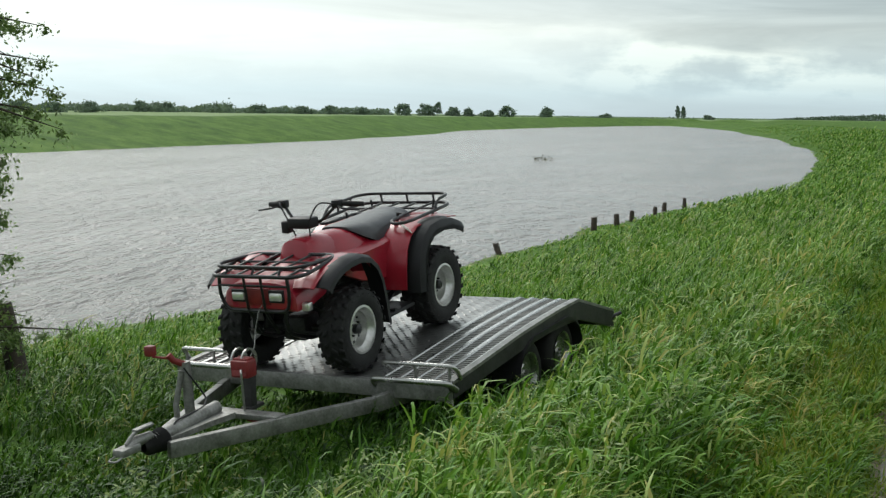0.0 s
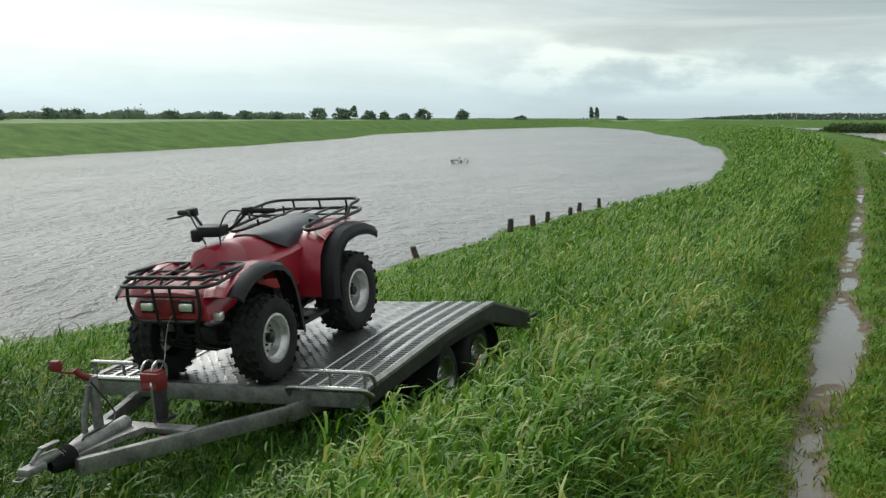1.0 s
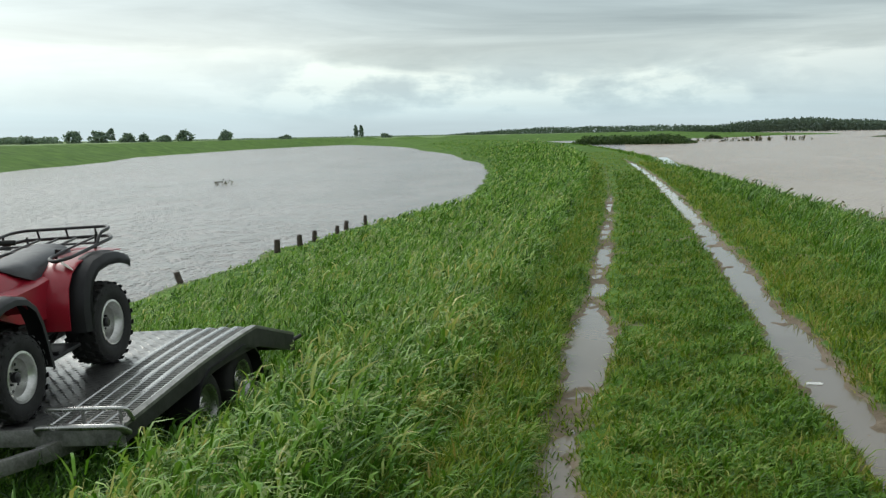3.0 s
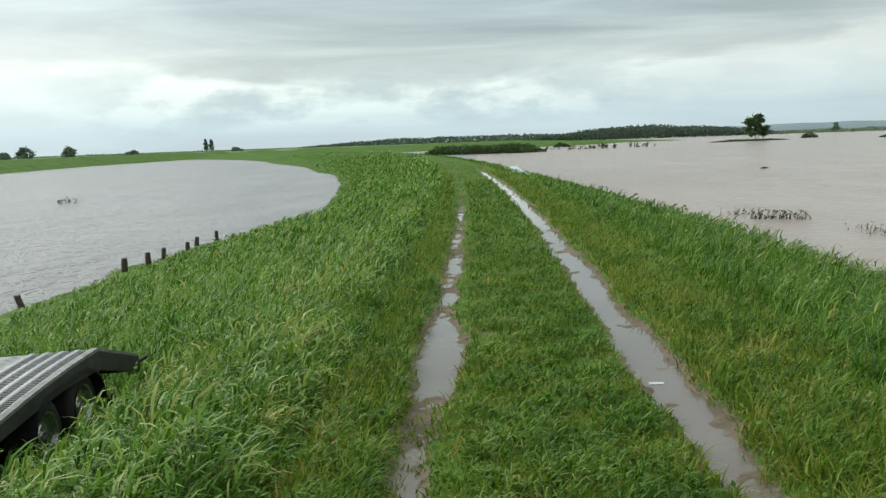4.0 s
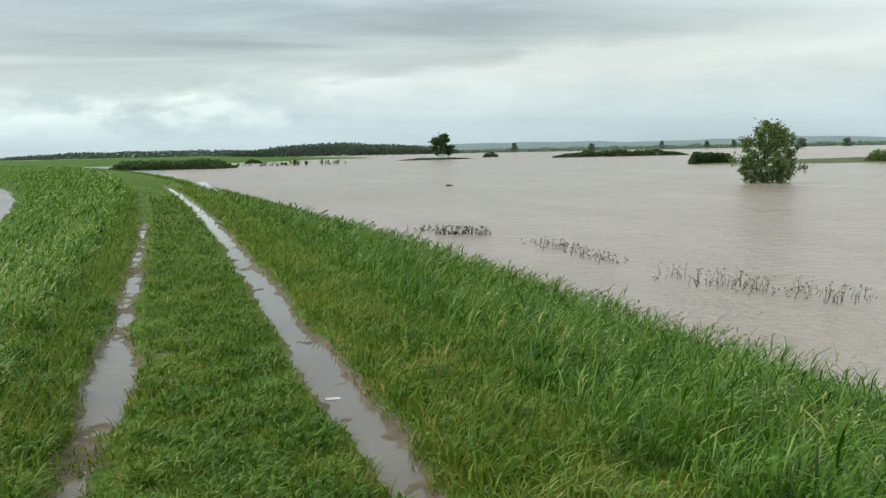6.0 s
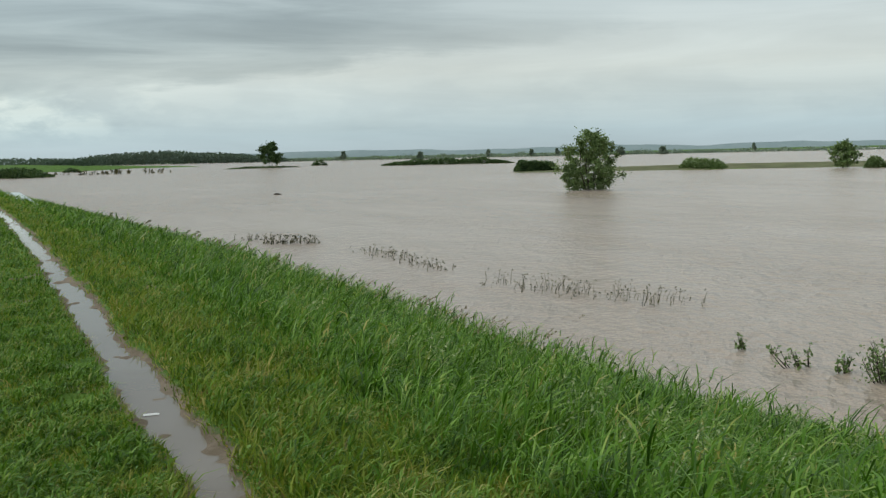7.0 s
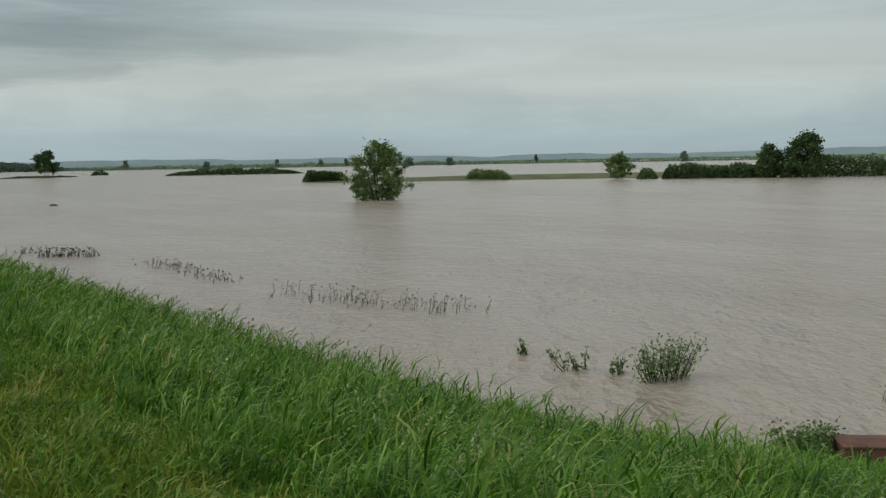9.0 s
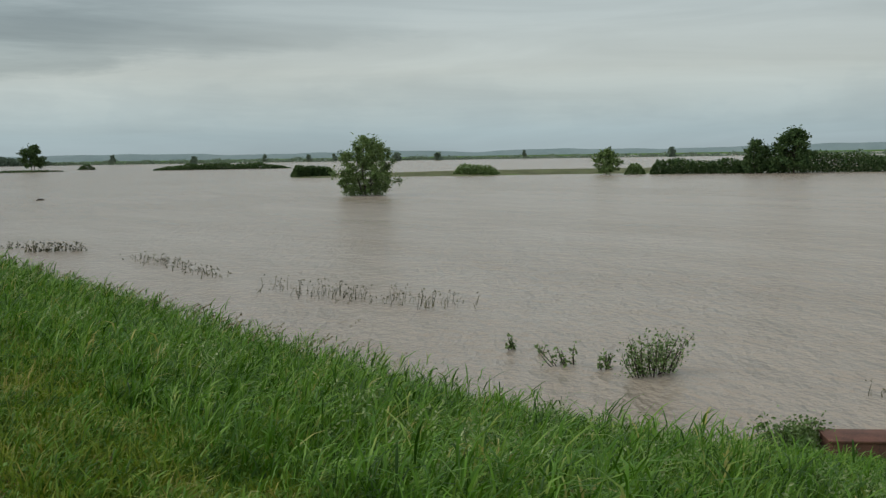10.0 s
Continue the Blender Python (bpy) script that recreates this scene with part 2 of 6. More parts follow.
# ---- the land: a dike between a river and a flooded meadow ----
WATER = -2.0
FAR_SHORE = ((-3000, -69), (65, -69), (88, -71.6), (122, -75), (177, -86), (223, -102), (338, -117), (440, -118), (500, -112), (520, -60), (3000, 400))
# the river's near edge: plan x of the waterline at y, and the same past the bend
NEAR_LINE = ((46.3, -10.2), (47.2, -8.5), (49, -8.0), (55, -8.1), (64, -8.7), (76, -9.8), (95, -11.6), (110, -13.5), (142, -18.3), (155, -22.2), (200, -31), (252, -46), (314, -61), (400, -91), (520, -150))
NEAR_SHORE = ((-3000, -13), (13, -13), (24, -10.9), (43, -10.2)) + tuple((y_, x_ + 0.00052 * max(y_ - 15, 0) ** 2) for y_, x_ in NEAR_LINE)


RIGHT_SHORE = ((-3000, 12.6), (6.5, 12.4), (9, 11.0), (11.5, 9.9), (14, 9.6), (3000, 9.6))


def lerp(v, table):
    return np.interp(v, [a for a, _ in table], [b for _, b in table])


def dike_x(y):
    """The line of the dike's middle: straight, then bending away to the river's side."""
    return -0.00052 * np.maximum(np.asarray(y, float) - 15, 0) ** 2


def wobble(x, y, size, seed=0):
    """Smooth cheap unevenness of about -1 to 1."""
    x, y = np.asarray(x, float) / size, np.asarray(y, float) / size
    s = seed * 1.7
    return (np.sin(x * 1.3 + y * 0.7 + s) + np.sin(x * -0.8 + y * 1.9 + 2.1 + s) + np.sin(x * 2.3 - y * 1.1 + 4.0 + s * 2) + np.sin(x * 3.9 + y * 3.1 + s) * 0.5) / 3.5


LEFT_RUT, RIGHT_RUT = -0.2, 1.36


LEFT_DEPTH = ((3, 0.042), (5.2, 0.042), (5.8, 0.034), (6.6, 0.040), (7.3, 0.055), (8.5, 0.08), (10, 0.065), (11, 0.036), (12, 0.05), (13.2, 0.04), (15, 0.055), (17, 0.033), (19, 0.05), (22, 0.03), (25, 0.05), (30, 0.025), (75, 0.02))
LEFT_WIDTH = ((3, 0.14), (5, 0.13), (6.3, 0.11), (7.2, 0.14), (8.5, 0.21), (10, 0.15), (11.5, 0.09), (13, 0.12), (16, 0.13), (20, 0.10), (30, 0.09), (75, 0.10))
RIGHT_WIDTH = ((3, 0.14), (5, 0.14), (6.2, 0.17), (7.5, 0.215), (9, 0.20), (11, 0.15), (13, 0.18), (16, 0.19), (20, 0.16), (30, 0.20), (60, 0.16), (75, 0.10))


def rut_depth(x, y, widen=1.0):
    """How deep the two wheel ruts lie at a place."""
    y = np.asarray(y, float)
    fade = np.clip((78 - y) / 25, 0, 1)
    ragged = 0.03 * wobble(x, y, 0.08, 2) + 0.035 * wobble(x, y, 0.26, 5)
    lx = LEFT_RUT + 0.05 * wobble(0, y, 0.7, 3)
    rx = RIGHT_RUT + 0.06 * wobble(0, y, 0.8, 5)
    lw = (lerp(y, LEFT_WIDTH) + ragged) * widen
    rw = (lerp(y, RIGHT_WIDTH) + ragged) * widen
    rd = 0.062 + 0.018 * wobble(0, y, 1.6, 9)
    return fade * (lerp(y, LEFT_DEPTH) * np.exp(-((x - lx) / lw) ** 4) + rd * np.exp(-((x - rx) / rw) ** 4))


def land_z(x, y):
    """Height of the ground."""
    x, y = np.asarray(x, float), np.asarray(y, float)
    u = x - dike_x(y)
    near = lerp(y, NEAR_SHORE)
    # our dike: crown, rounded shoulders, slopes down to both waters
    lo, ro = -1.3, 2.6
    left = np.where(u < lo, WATER * (np.maximum(lo - u, 0) / (lo - near)) ** np.interp(y, [12, 28], [0.74, 0.60]), 0)
    right = np.where(u > ro, WATER * (np.maximum(u - ro, 0) / (lerp(y, RIGHT_SHORE) - ro)) ** 0.92, 0)
    z = np.maximum(left + right, -4.0)
    z = z - rut_depth(u, y) * (1 - 0.55 * np.maximum(wobble(x, y, 0.15, 12), 0) - 0.25 * np.maximum(wobble(x, y, 0.05, 6), 0)) + 0.02 * wobble(x, y, 0.35, 4) * (np.abs(u) < 4) + 0.06 * wobble(x, y, 2.2, 6) * (np.abs(u) > 2.8)
    # the far bank of the river
    fs = lerp(y, FAR_SHORE)
    bank = np.clip((fs - x) / 14.0, -0.35, 1) * 2.9 + WATER + 0.15 * wobble(x, y, 9, 2)
    bank = bank - 1.7 * np.clip((fs - x - 19) / 25.0, 0, 1) + 0.10 * wobble(x, y, 2.5, 7) * (x < fs)
    z = np.where(x < fs + 6, np.maximum(z, bank), z)
    # the plain where both waters end
    d = np.hypot(x, y)
    plain = np.clip((d - 930 - 1100 * np.clip(x / 70, 0, 1) - 60 * wobble(x, y, 160, 1)) / 120, -1, 1) * 1.1 - 1.2
    z = np.maximum(z, np.where(d > 700, plain, -9))
    head = np.clip((y - 490 - 0.9 * np.maximum(x, 0)) / 30, -1, 1) * 1.2 - 0.9
    head = head - 2.0 * np.clip((x - 45) / 30, 0, 1)
    z = np.where((x < 120) & (y > 440), np.maximum(z, head), z)
    # a strip of meadow that still stands above the flood
    mea = 1.0 - np.maximum(np.abs((x - 150) * 0.6 + (y - 160) * 0.8) / 18, np.abs((x - 150) * 0.8 - (y - 160) * 0.6) / 62)
    z = np.maximum(z, np.where(mea > -0.2, WATER + 1.3 * np.minimum(mea, 0.5), -9))
    return z


def ring(a, b, n):
    """From a to b in steps that grow."""
    return list(np.geomspace(a, b, n))


def mesh_arrays(name, verts, loops, starts, material_):
    me = bpy.data.meshes.new(name)
    me.vertices.add(len(verts))
    me.vertices.foreach_set("co", np.ascontiguousarray(verts, dtype=np.float32).ravel())
    me.loops.add(len(loops))
    me.loops.foreach_set("vertex_index", np.ascontiguousarray(loops, dtype=np.int32))
    me.polygons.add(len(starts))
    me.polygons.foreach_set("loop_start", np.ascontiguousarray(starts, dtype=np.int32))
    me.update(calc_edges=True)
    me.validate()
    me.materials.append(material_)
    return me


def grid_mesh(name, xs, ys, height, material_):
    X, Y = np.meshgrid(xs, ys)
    V = np.stack([X, Y, height(X, Y)], -1).reshape(-1, 3)
    nx, ny = len(xs), len(ys)
    i, j = np.meshgrid(np.arange(nx - 1), np.arange(ny - 1))
    a = (j * nx + i).ravel()
    Q = np.stack([a, a + 1, a + nx + 1, a + nx], 1)
    me = mesh_arrays(name, V, Q.ravel(), np.arange(len(Q)) * 4, material_)
    me.shade_smooth()
    return me


def ground_material():
    """Soil under grass: mud in the ruts and at the water's edge, thatch elsewhere."""
    m = bpy.data.materials.new("dike_ground")
    m.use_nodes = True
    nt = m.node_tree
    bs = nt.nodes["Principled BSDF"]
    co = nt.nodes.new("ShaderNodeTexCoord")
    n1 = nd(nt, "ShaderNodeTexNoise", Scale=0.35, Detail=6.0, Roughness=0.65)
    n2 = nd(nt, "ShaderNodeTexNoise", Scale=7.0, Detail=6.0, Roughness=0.7)
    n3 = nd(nt, "ShaderNodeTexNoise", Scale=0.02, Detail=3.0)
    for n in (n1, n2, n3):
        nt.links.new(co.outputs["Object"], n.inputs[0])
    f = math_node(nt, "ADD", math_node(nt, "MULTIPLY", n1.outputs[0], 0.5), math_node(nt, "MULTIPLY", n2.outputs[0], 0.5))
    green = ramp(nt, f, [(0.40, (0.030, 0.078, 0.010)), (0.5, (0.075, 0.160, 0.021)), (0.60, (0.140, 0.240, 0.045))])
    green = mix_col(nt, math_node(nt, "MULTIPLY", n3.outputs[0], 0.5), green, (0.085, 0.15, 0.03))
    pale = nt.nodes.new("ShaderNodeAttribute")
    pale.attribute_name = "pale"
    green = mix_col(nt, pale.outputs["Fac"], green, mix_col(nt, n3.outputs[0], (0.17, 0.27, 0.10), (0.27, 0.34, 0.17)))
    mud = ramp(nt, f, [(0.36, (0.10, 0.080, 0.055)), (0.64, (0.25, 0.205, 0.155))])
    at = nt.nodes.new("ShaderNodeAttribute")
    at.attribute_name = "bare"
    col = mix_col(nt, ramp(nt, math_node(nt, "ADD", at.outputs["Fac"], math_node(nt, "MULTIPLY_ADD", n2.outputs[0], 0.8, -0.4)), [(0.35, 0.0), (0.6, 1.0)]), green, mud)
    nt.links.new(col, bs.inputs["Base Color"])
    bs.inputs["Roughness"].default_value = 0.75
    bs.inputs["Specular IOR Level"].default_value = 0.06
    bp = nd(nt, "ShaderNodeBump", Strength=0.7, Distance=0.04)
    nt.links.new(f, bp.inputs["Height"])
    nt.links.new(bp.outputs[0], bs.inputs["Normal"])
    return m


def build_land():
    xs = np.unique(np.round(np.concatenate([-np.array(ring(150, 4600, 14)), np.arange(-150, -60, 1.5), np.arange(-60, -16, 4.0), np.arange(-16, -1.2, 0.4),
                                            np.arange(-1.2, 2.6, 0.035), np.arange(2.6, 14, 0.4), np.arange(14, 80, 6.0), np.arange(80, 240, 4.0), np.array(ring(240, 4600, 16))]), 3))
    ys = np.unique(np.round(np.concatenate([-np.array(ring(20, 4600, 12)), np.arange(-20, 3, 1.0), np.arange(3, 22, 0.09), np.arange(22, 60, 0.5), np.arange(60, 240, 2.5),
                                            np.arange(240, 560, 8.0), np.array(ring(560, 4600, 24))]), 3))
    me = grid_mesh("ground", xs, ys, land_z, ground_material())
    co = np.empty(len(me.vertices) * 3, dtype=np.float32)
    me.vertices.foreach_get("co", co)
    co = co.reshape(-1, 3)
    bare = np.clip(rut_depth(co[:, 0] - dike_x(co[:, 1]), co[:, 1], 1.18) * 18, 0, 1)
    u_ = co[:, 0] - dike_x(co[:, 1])
    worn = np.clip(wobble(co[:, 0], co[:, 1], 0.45, 21) * 1.6 - 0.45, 0, 0.55)
    bare = np.maximum(bare, np.where((u_ > -1.0) & (u_ < 2.4), worn, 0))
    bare = np.maximum(bare, np.clip(1 - np.abs(co[:, 2] - WATER) / 0.15, 0, 1) * 0.5)
    mead = np.maximum(np.abs((co[:, 0] - 150) * 0.6 + (co[:, 1] - 160) * 0.8) / 18, np.abs((co[:, 0] - 150) * 0.8 - (co[:, 1] - 160) * 0.6) / 62)
    bare = np.maximum(bare, np.where(mead < 1.1, 0.5, 0))
    me.attributes.new("bare", "FLOAT", "POINT").data.foreach_set("value", bare.astype(np.float32))
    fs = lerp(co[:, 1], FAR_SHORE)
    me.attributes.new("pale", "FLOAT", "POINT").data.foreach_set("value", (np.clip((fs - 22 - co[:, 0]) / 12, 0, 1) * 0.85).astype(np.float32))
    tagged(new("ground", me), "grassy dike with muddy wheel ruts between two waters", "ground", kind="structure")


build_land()


def flat(name, x0, x1, y0, y1, z, material_):
    me = grid_mesh(name, np.linspace(x0, x1, 9), np.linspace(y0, y1, 9), lambda X, Y: X * 0 + z, material_)
    return new(name, me)


river = tagged(flat("water", -260, 0, -900, 560, WATER, WATER_RIVER), "wind-rippled grey river water in high flood", "river", kind="structure")
flood = tagged(flat("water", 0.0, 2600, -900, 1500, WATER, WATER_FLOOD), "brown silty floodwater standing over the meadows", "floodwater", kind="structure")
puddles = tagged(flat("water", -1.2, 2.6, 2.0, 70, -0.036, WATER_PUDDLE), "rainwater standing in the muddy wheel ruts", "puddle", kind="structure")

# ---- making things ----
def finish(bm, name, material_, smooth=True, angle=40):
    bmesh.ops.recalc_face_normals(bm, faces=bm.faces)
    me = bpy.data.meshes.new(name)
    bm.to_mesh(me)
    bm.free()
    me.materials.append(material_)
    if smooth:
        me.shade_smooth()
        me.set_sharp_from_angle(angle=radians(angle))
    return me


def part(name, bm, material_, parent, label="", smooth=True):
    """One mesh as a part of a thing or of a part, in the thing's own space."""
    ob = new(name, finish(bm, name, material_, smooth))
    ob.parent = parent
    if parent.get("local"):
        ob.matrix_parent_inverse = Matrix.Identity(4)
    return tagged(ob, label)


def thing(name, label, category, m=None, group=""):
    ob = new(name)
    ob.empty_display_size = 0.1
    if m is not None:
        ob.matrix_world = m
    return tagged(ob, label, category, group)


def box(bm, x0, x1, y0, y1, z0, z1, bevel=0.0, m=None):
    g = bmesh.ops.create_cube(bm, size=1, matrix=Matrix.Translation(((x0 + x1) / 2, (y0 + y1) / 2, (z0 + z1) / 2)) @ Matrix.Diagonal((x1 - x0, y1 - y0, z1 - z0, 1)))
    vs = g["verts"]
    if m is not None:
        bmesh.ops.transform(bm, matrix=m, verts=vs)
    if bevel:
        es = list({e for v in vs for e in v.link_edges})
        bmesh.ops.bevel(bm, geom=es, offset=bevel, segments=2, affect="EDGES", profile=0.5)
    return bm


def beam(bm, a, b, w, h, bevel=0.004):
    """A square tube from a to b, w wide and h high."""
    a, b = Vector(a), Vector(b)
    d = b - a
    yy = d.normalized()
    xx = yy.cross(Vector((0, 0, 1))).normalized()
    zz = xx.cross(yy)
    m = Matrix((xx, yy, zz)).transposed().to_4x4()
    m.translation = (a + b) / 2
    return box(bm, -w / 2, w / 2, -d.length / 2, d.length / 2, -h / 2, h / 2, bevel, m)


def rounded(pts, r, n=4):
    """A polyline with its corners rounded."""
    pts = [Vector(p) for p in pts]
    out = [pts[0]]
    for p, q, s in zip(pts, pts[1:], pts[2:]):
        a, b = (p - q), (s - q)
        k = min(r, a.length * 0.45, b.length * 0.45)
        a, b = q + a.normalized() * k, q + b.normalized() * k
        for i in range(n + 1):
            t = i / n
            out.append(a * (1 - t) ** 2 + q * 2 * t * (1 - t) + b * t * t)
    return out + [pts[-1]]


def tube(bm, pts, r, n=8, corner=0.0):
    """A round bar along a line of points."""
    pts = rounded(pts, corner) if corner else [Vector(p) for p in pts]
    rings = []
    ref = Vector((0.13, 0.31, 0.94))
    for i, p in enumerate(pts):
        d = (pts[min(i + 1, len(pts) - 1)] - pts[max(i - 1, 0)]).normalized()
        u = d.cross(ref)
        if u.length < 0.2:
            u = d.cross(Vector((1, 0, 0)))
        u.normalize()
        w = d.cross(u)
        rr = r[i] if isinstance(r, (list, tuple)) else r
        rings.append([bm.verts.new(p + (u * math.cos(2 * math.pi * k / n) + w * math.sin(2 * math.pi * k / n)) * rr) for k in range(n)])
    for a, b in zip(rings, rings[1:]):
        for k in range(n):
            bm.faces.new((a[k], a[(k + 1) % n], b[(k + 1) % n], b[k]))
    bm.faces.new(rings[0])
    bm.faces.new(rings[-1][::-1])
    return bm


def lathe(bm, profile, n=32, centre=(0, 0, 0), axis_="X", closed=False):
    """Turns a profile of (radius, along) round an axis."""
    rings = []
    for r, a in profile:
        ring_ = []
        for k in range(n):
            c, s = math.cos(2 * math.pi * k / n) * r, math.sin(2 * math.pi * k / n) * r
            v = {"X": (a, c, s), "Y": (c, a, s), "Z": (c, s, a)}[axis_]
            ring_.append(bm.verts.new(Vector(v) + Vector(centre)))
        rings.append(ring_)
    pairs = list(zip(rings, rings[1:])) + ([(rings[-1], rings[0])] if closed else [])
    for a, b in pairs:
        for k in range(n):
            bm.faces.new((a[k], a[(k + 1) % n], b[(k + 1) % n], b[k]))
    return bm


def loft(bm, sections, cap=True, close=True):
    """A skin over sections of equal point counts."""
    rings = [[bm.verts.new(p) for p in s] for s in sections]
    n = len(rings[0])
    for a, b in zip(rings, rings[1:]):
        for k in range(n if close else n - 1):
            bm.faces.new((a[k], a[(k + 1) % n], b[(k + 1) % n], b[k]))
    if cap and close:
        bm.faces.new(rings[0])
        bm.faces.new(rings[-1][::-1])
    return bm


def arc_section(y, half, top, low, n=9, square=2.6):
    """A rounded hull section across x at y: from low on one side over top to low on the other."""
    out = []
    for i in range(n):
        a = math.pi * i / (n - 1)
        c, s = math.cos(a), math.sin(a)
        out.append((half * math.copysign(abs(c) ** (2 / square), c), y, low + (top - low) * abs(s) ** (2 / square)))
    return out

# ---- grass ----
rng = np.random.default_rng(7)


def blades(name, base, height, width, lean, spread, material_, droop=0.5, short=False):
    """Many blades of grass as one mesh: each a bent, tapering strip whose tip hangs over."""
    n = len(base)
    ang = rng.uniform(0, 2 * math.pi, n)
    side = np.stack([np.cos(ang), np.sin(ang), np.zeros(n)], 1) * (width / 2)[:, None]
    bend = np.stack([lean[0] + rng.normal(0, spread, n), lean[1] + rng.normal(0, spread, n), np.zeros(n)], 1)
    hang = np.clip(rng.uniform(0, droop, n) * (0.5 + np.hypot(bend[:, 0], bend[:, 1])), 0, 0.75)
    zero = np.zeros(n)

    def at(s):
        return base + np.stack([zero, zero, height * (s - hang * s ** 3)], 1) + bend * (height * s * s)[:, None]

    levels = []
    for s, w in (((0.0, 0.8), (0.55, 1.0)) if short else ((0.0, 0.7), (0.42, 1.0), (0.76, 0.75))):
        levels += [at(s) - side * w, at(s) + side * w]
    levels.append(at(1.0))
    k = len(levels)
    V = np.stack(levels, 1).reshape(-1, 3)
    o = np.arange(n)[:, None] * k
    if short:
        L = (o + np.array([0, 1, 3, 2, 2, 3, 4])[None]).ravel()
        S = (np.arange(n)[:, None] * 7 + np.array([0, 4])[None]).ravel()
    else:
        L = (o + np.array([0, 1, 3, 2, 2, 3, 5, 4, 4, 5, 6])[None]).ravel()
        S = (np.arange(n)[:, None] * 11 + np.array([0, 4, 8])[None]).ravel()
    return mesh_arrays(name, V, L, S, material_)


def scatter(n, x0, x1, y0, y1, power=1.6):
    """Places that get sparser with distance along the dike."""
    k = rng.uniform(0, 1, n)
    y = (y0 ** (1 - power) + k * (y1 ** (1 - power) - y0 ** (1 - power))) ** (1 / (1 - power))
    return rng.uniform(x0, x1, n), y


def on_land(u, y):
    x = u + dike_x(y)
    return np.stack([x, y, land_z(x, y) - 0.02], 1)


def tufted(u, y, size, keep):
    """Thins a scatter out into tufts."""
    return rng.uniform(0, 1, len(u)) < keep + (1 - keep) * np.clip(0.5 + 0.9 * wobble(u, y, size, 11), 0, 1)


def trodden(u, y):
    """Grass is shorter round the trailer, at the verges and down by the water."""
    f = np.ones(len(u))
    inside = (u > -5.7) & (u < -3.35) & (y > 4.2) & (y < 9.9)
    f = np.where(inside, 0.38, f)
    f = np.where((u > -8) & (u < -4.0) & (y < 6.4), 0.42 + 0.25 * wobble(u, y, 0.5, 3), f)
    f = np.where((u < -6.0) & (y > 12), f * np.interp(u, [-8.5, -6.0], [0.5, 1.0]), f)
    f = np.where((u > -1.4) & (u < -0.8), f * np.clip(np.interp(u + 0.22 * wobble(u, y, 0.35, 14), [-1.5, -0.8], [1.0, 0.3]), 0.3, 1), f)
    f = np.where((u > 2.3) & (u < 3.3), f * np.interp(u, [2.3, 3.3], [0.45, 1.0]), f)
    near = (u > -3.4) & (u < -2.45) & (y > 6.4) & (y < 9.7)
    f = np.where(near, 0.36, f)
    f = np.where((u > 5.5) & (y < 14), f * np.interp(u, [5.5, 7.8], [1.0, 0.38]), f)
    fore = (u > -3.9) & (u < -2.2) & (y > 4.4) & (y < 6.9)
    f = np.where(fore, 0.55, f)
    front = (u > -3.9) & (u < -2.9) & (y > 4.9) & (y < 6.6)
    f = np.where(front, np.minimum(f, 0.55), f)
    return f


def tuft_field(name, label, tufts, each, u0, u1, y0, y1, h0, h1, w, lean, mat_, power=1.5, reach=0.55):
    """Tufts of broad blades that spring from one root and fall outwards."""
    u, y = scatter(tufts, u0, u1, y0, y1, power)
    k = tufted(u, y, 0.6, 0.25) & (np.abs(u) < 1.7 * y + 1)
    u, y = u[k], y[k]
    b = on_land(u, y)
    k = b[:, 2] > WATER + 0.1
    b, u, y = b[k], u[k], y[k]
    m = len(b)
    size = rng.uniform(0.7, 1.25, m) * (1 + 0.25 * wobble(u, y, 0.8, 8)) * trodden(u, y)
    base = np.repeat(b, each, 0)
    a = rng.uniform(0, 2 * math.pi, m * each)
    d = np.abs(rng.normal(0, 0.05, m * each))
    base[:, 0] += np.cos(a) * d
    base[:, 1] += np.sin(a) * d
    push = rng.uniform(0.1, 1.0, m * each) * reach
    own = (lean[0] + np.cos(a) * push, lean[1] + np.sin(a) * push)
    h = rng.uniform(h0, h1, m * each) * np.repeat(size, each)
    wid = w * rng.uniform(0.6, 1.4, m * each) * np.clip(np.repeat(y, each) / 12, 1, 14) ** 0.7
    return tagged(new(name, blades(name, base, h, wid, own, 0.12, mat_, 0.75)), label, "grass", kind="stuff")


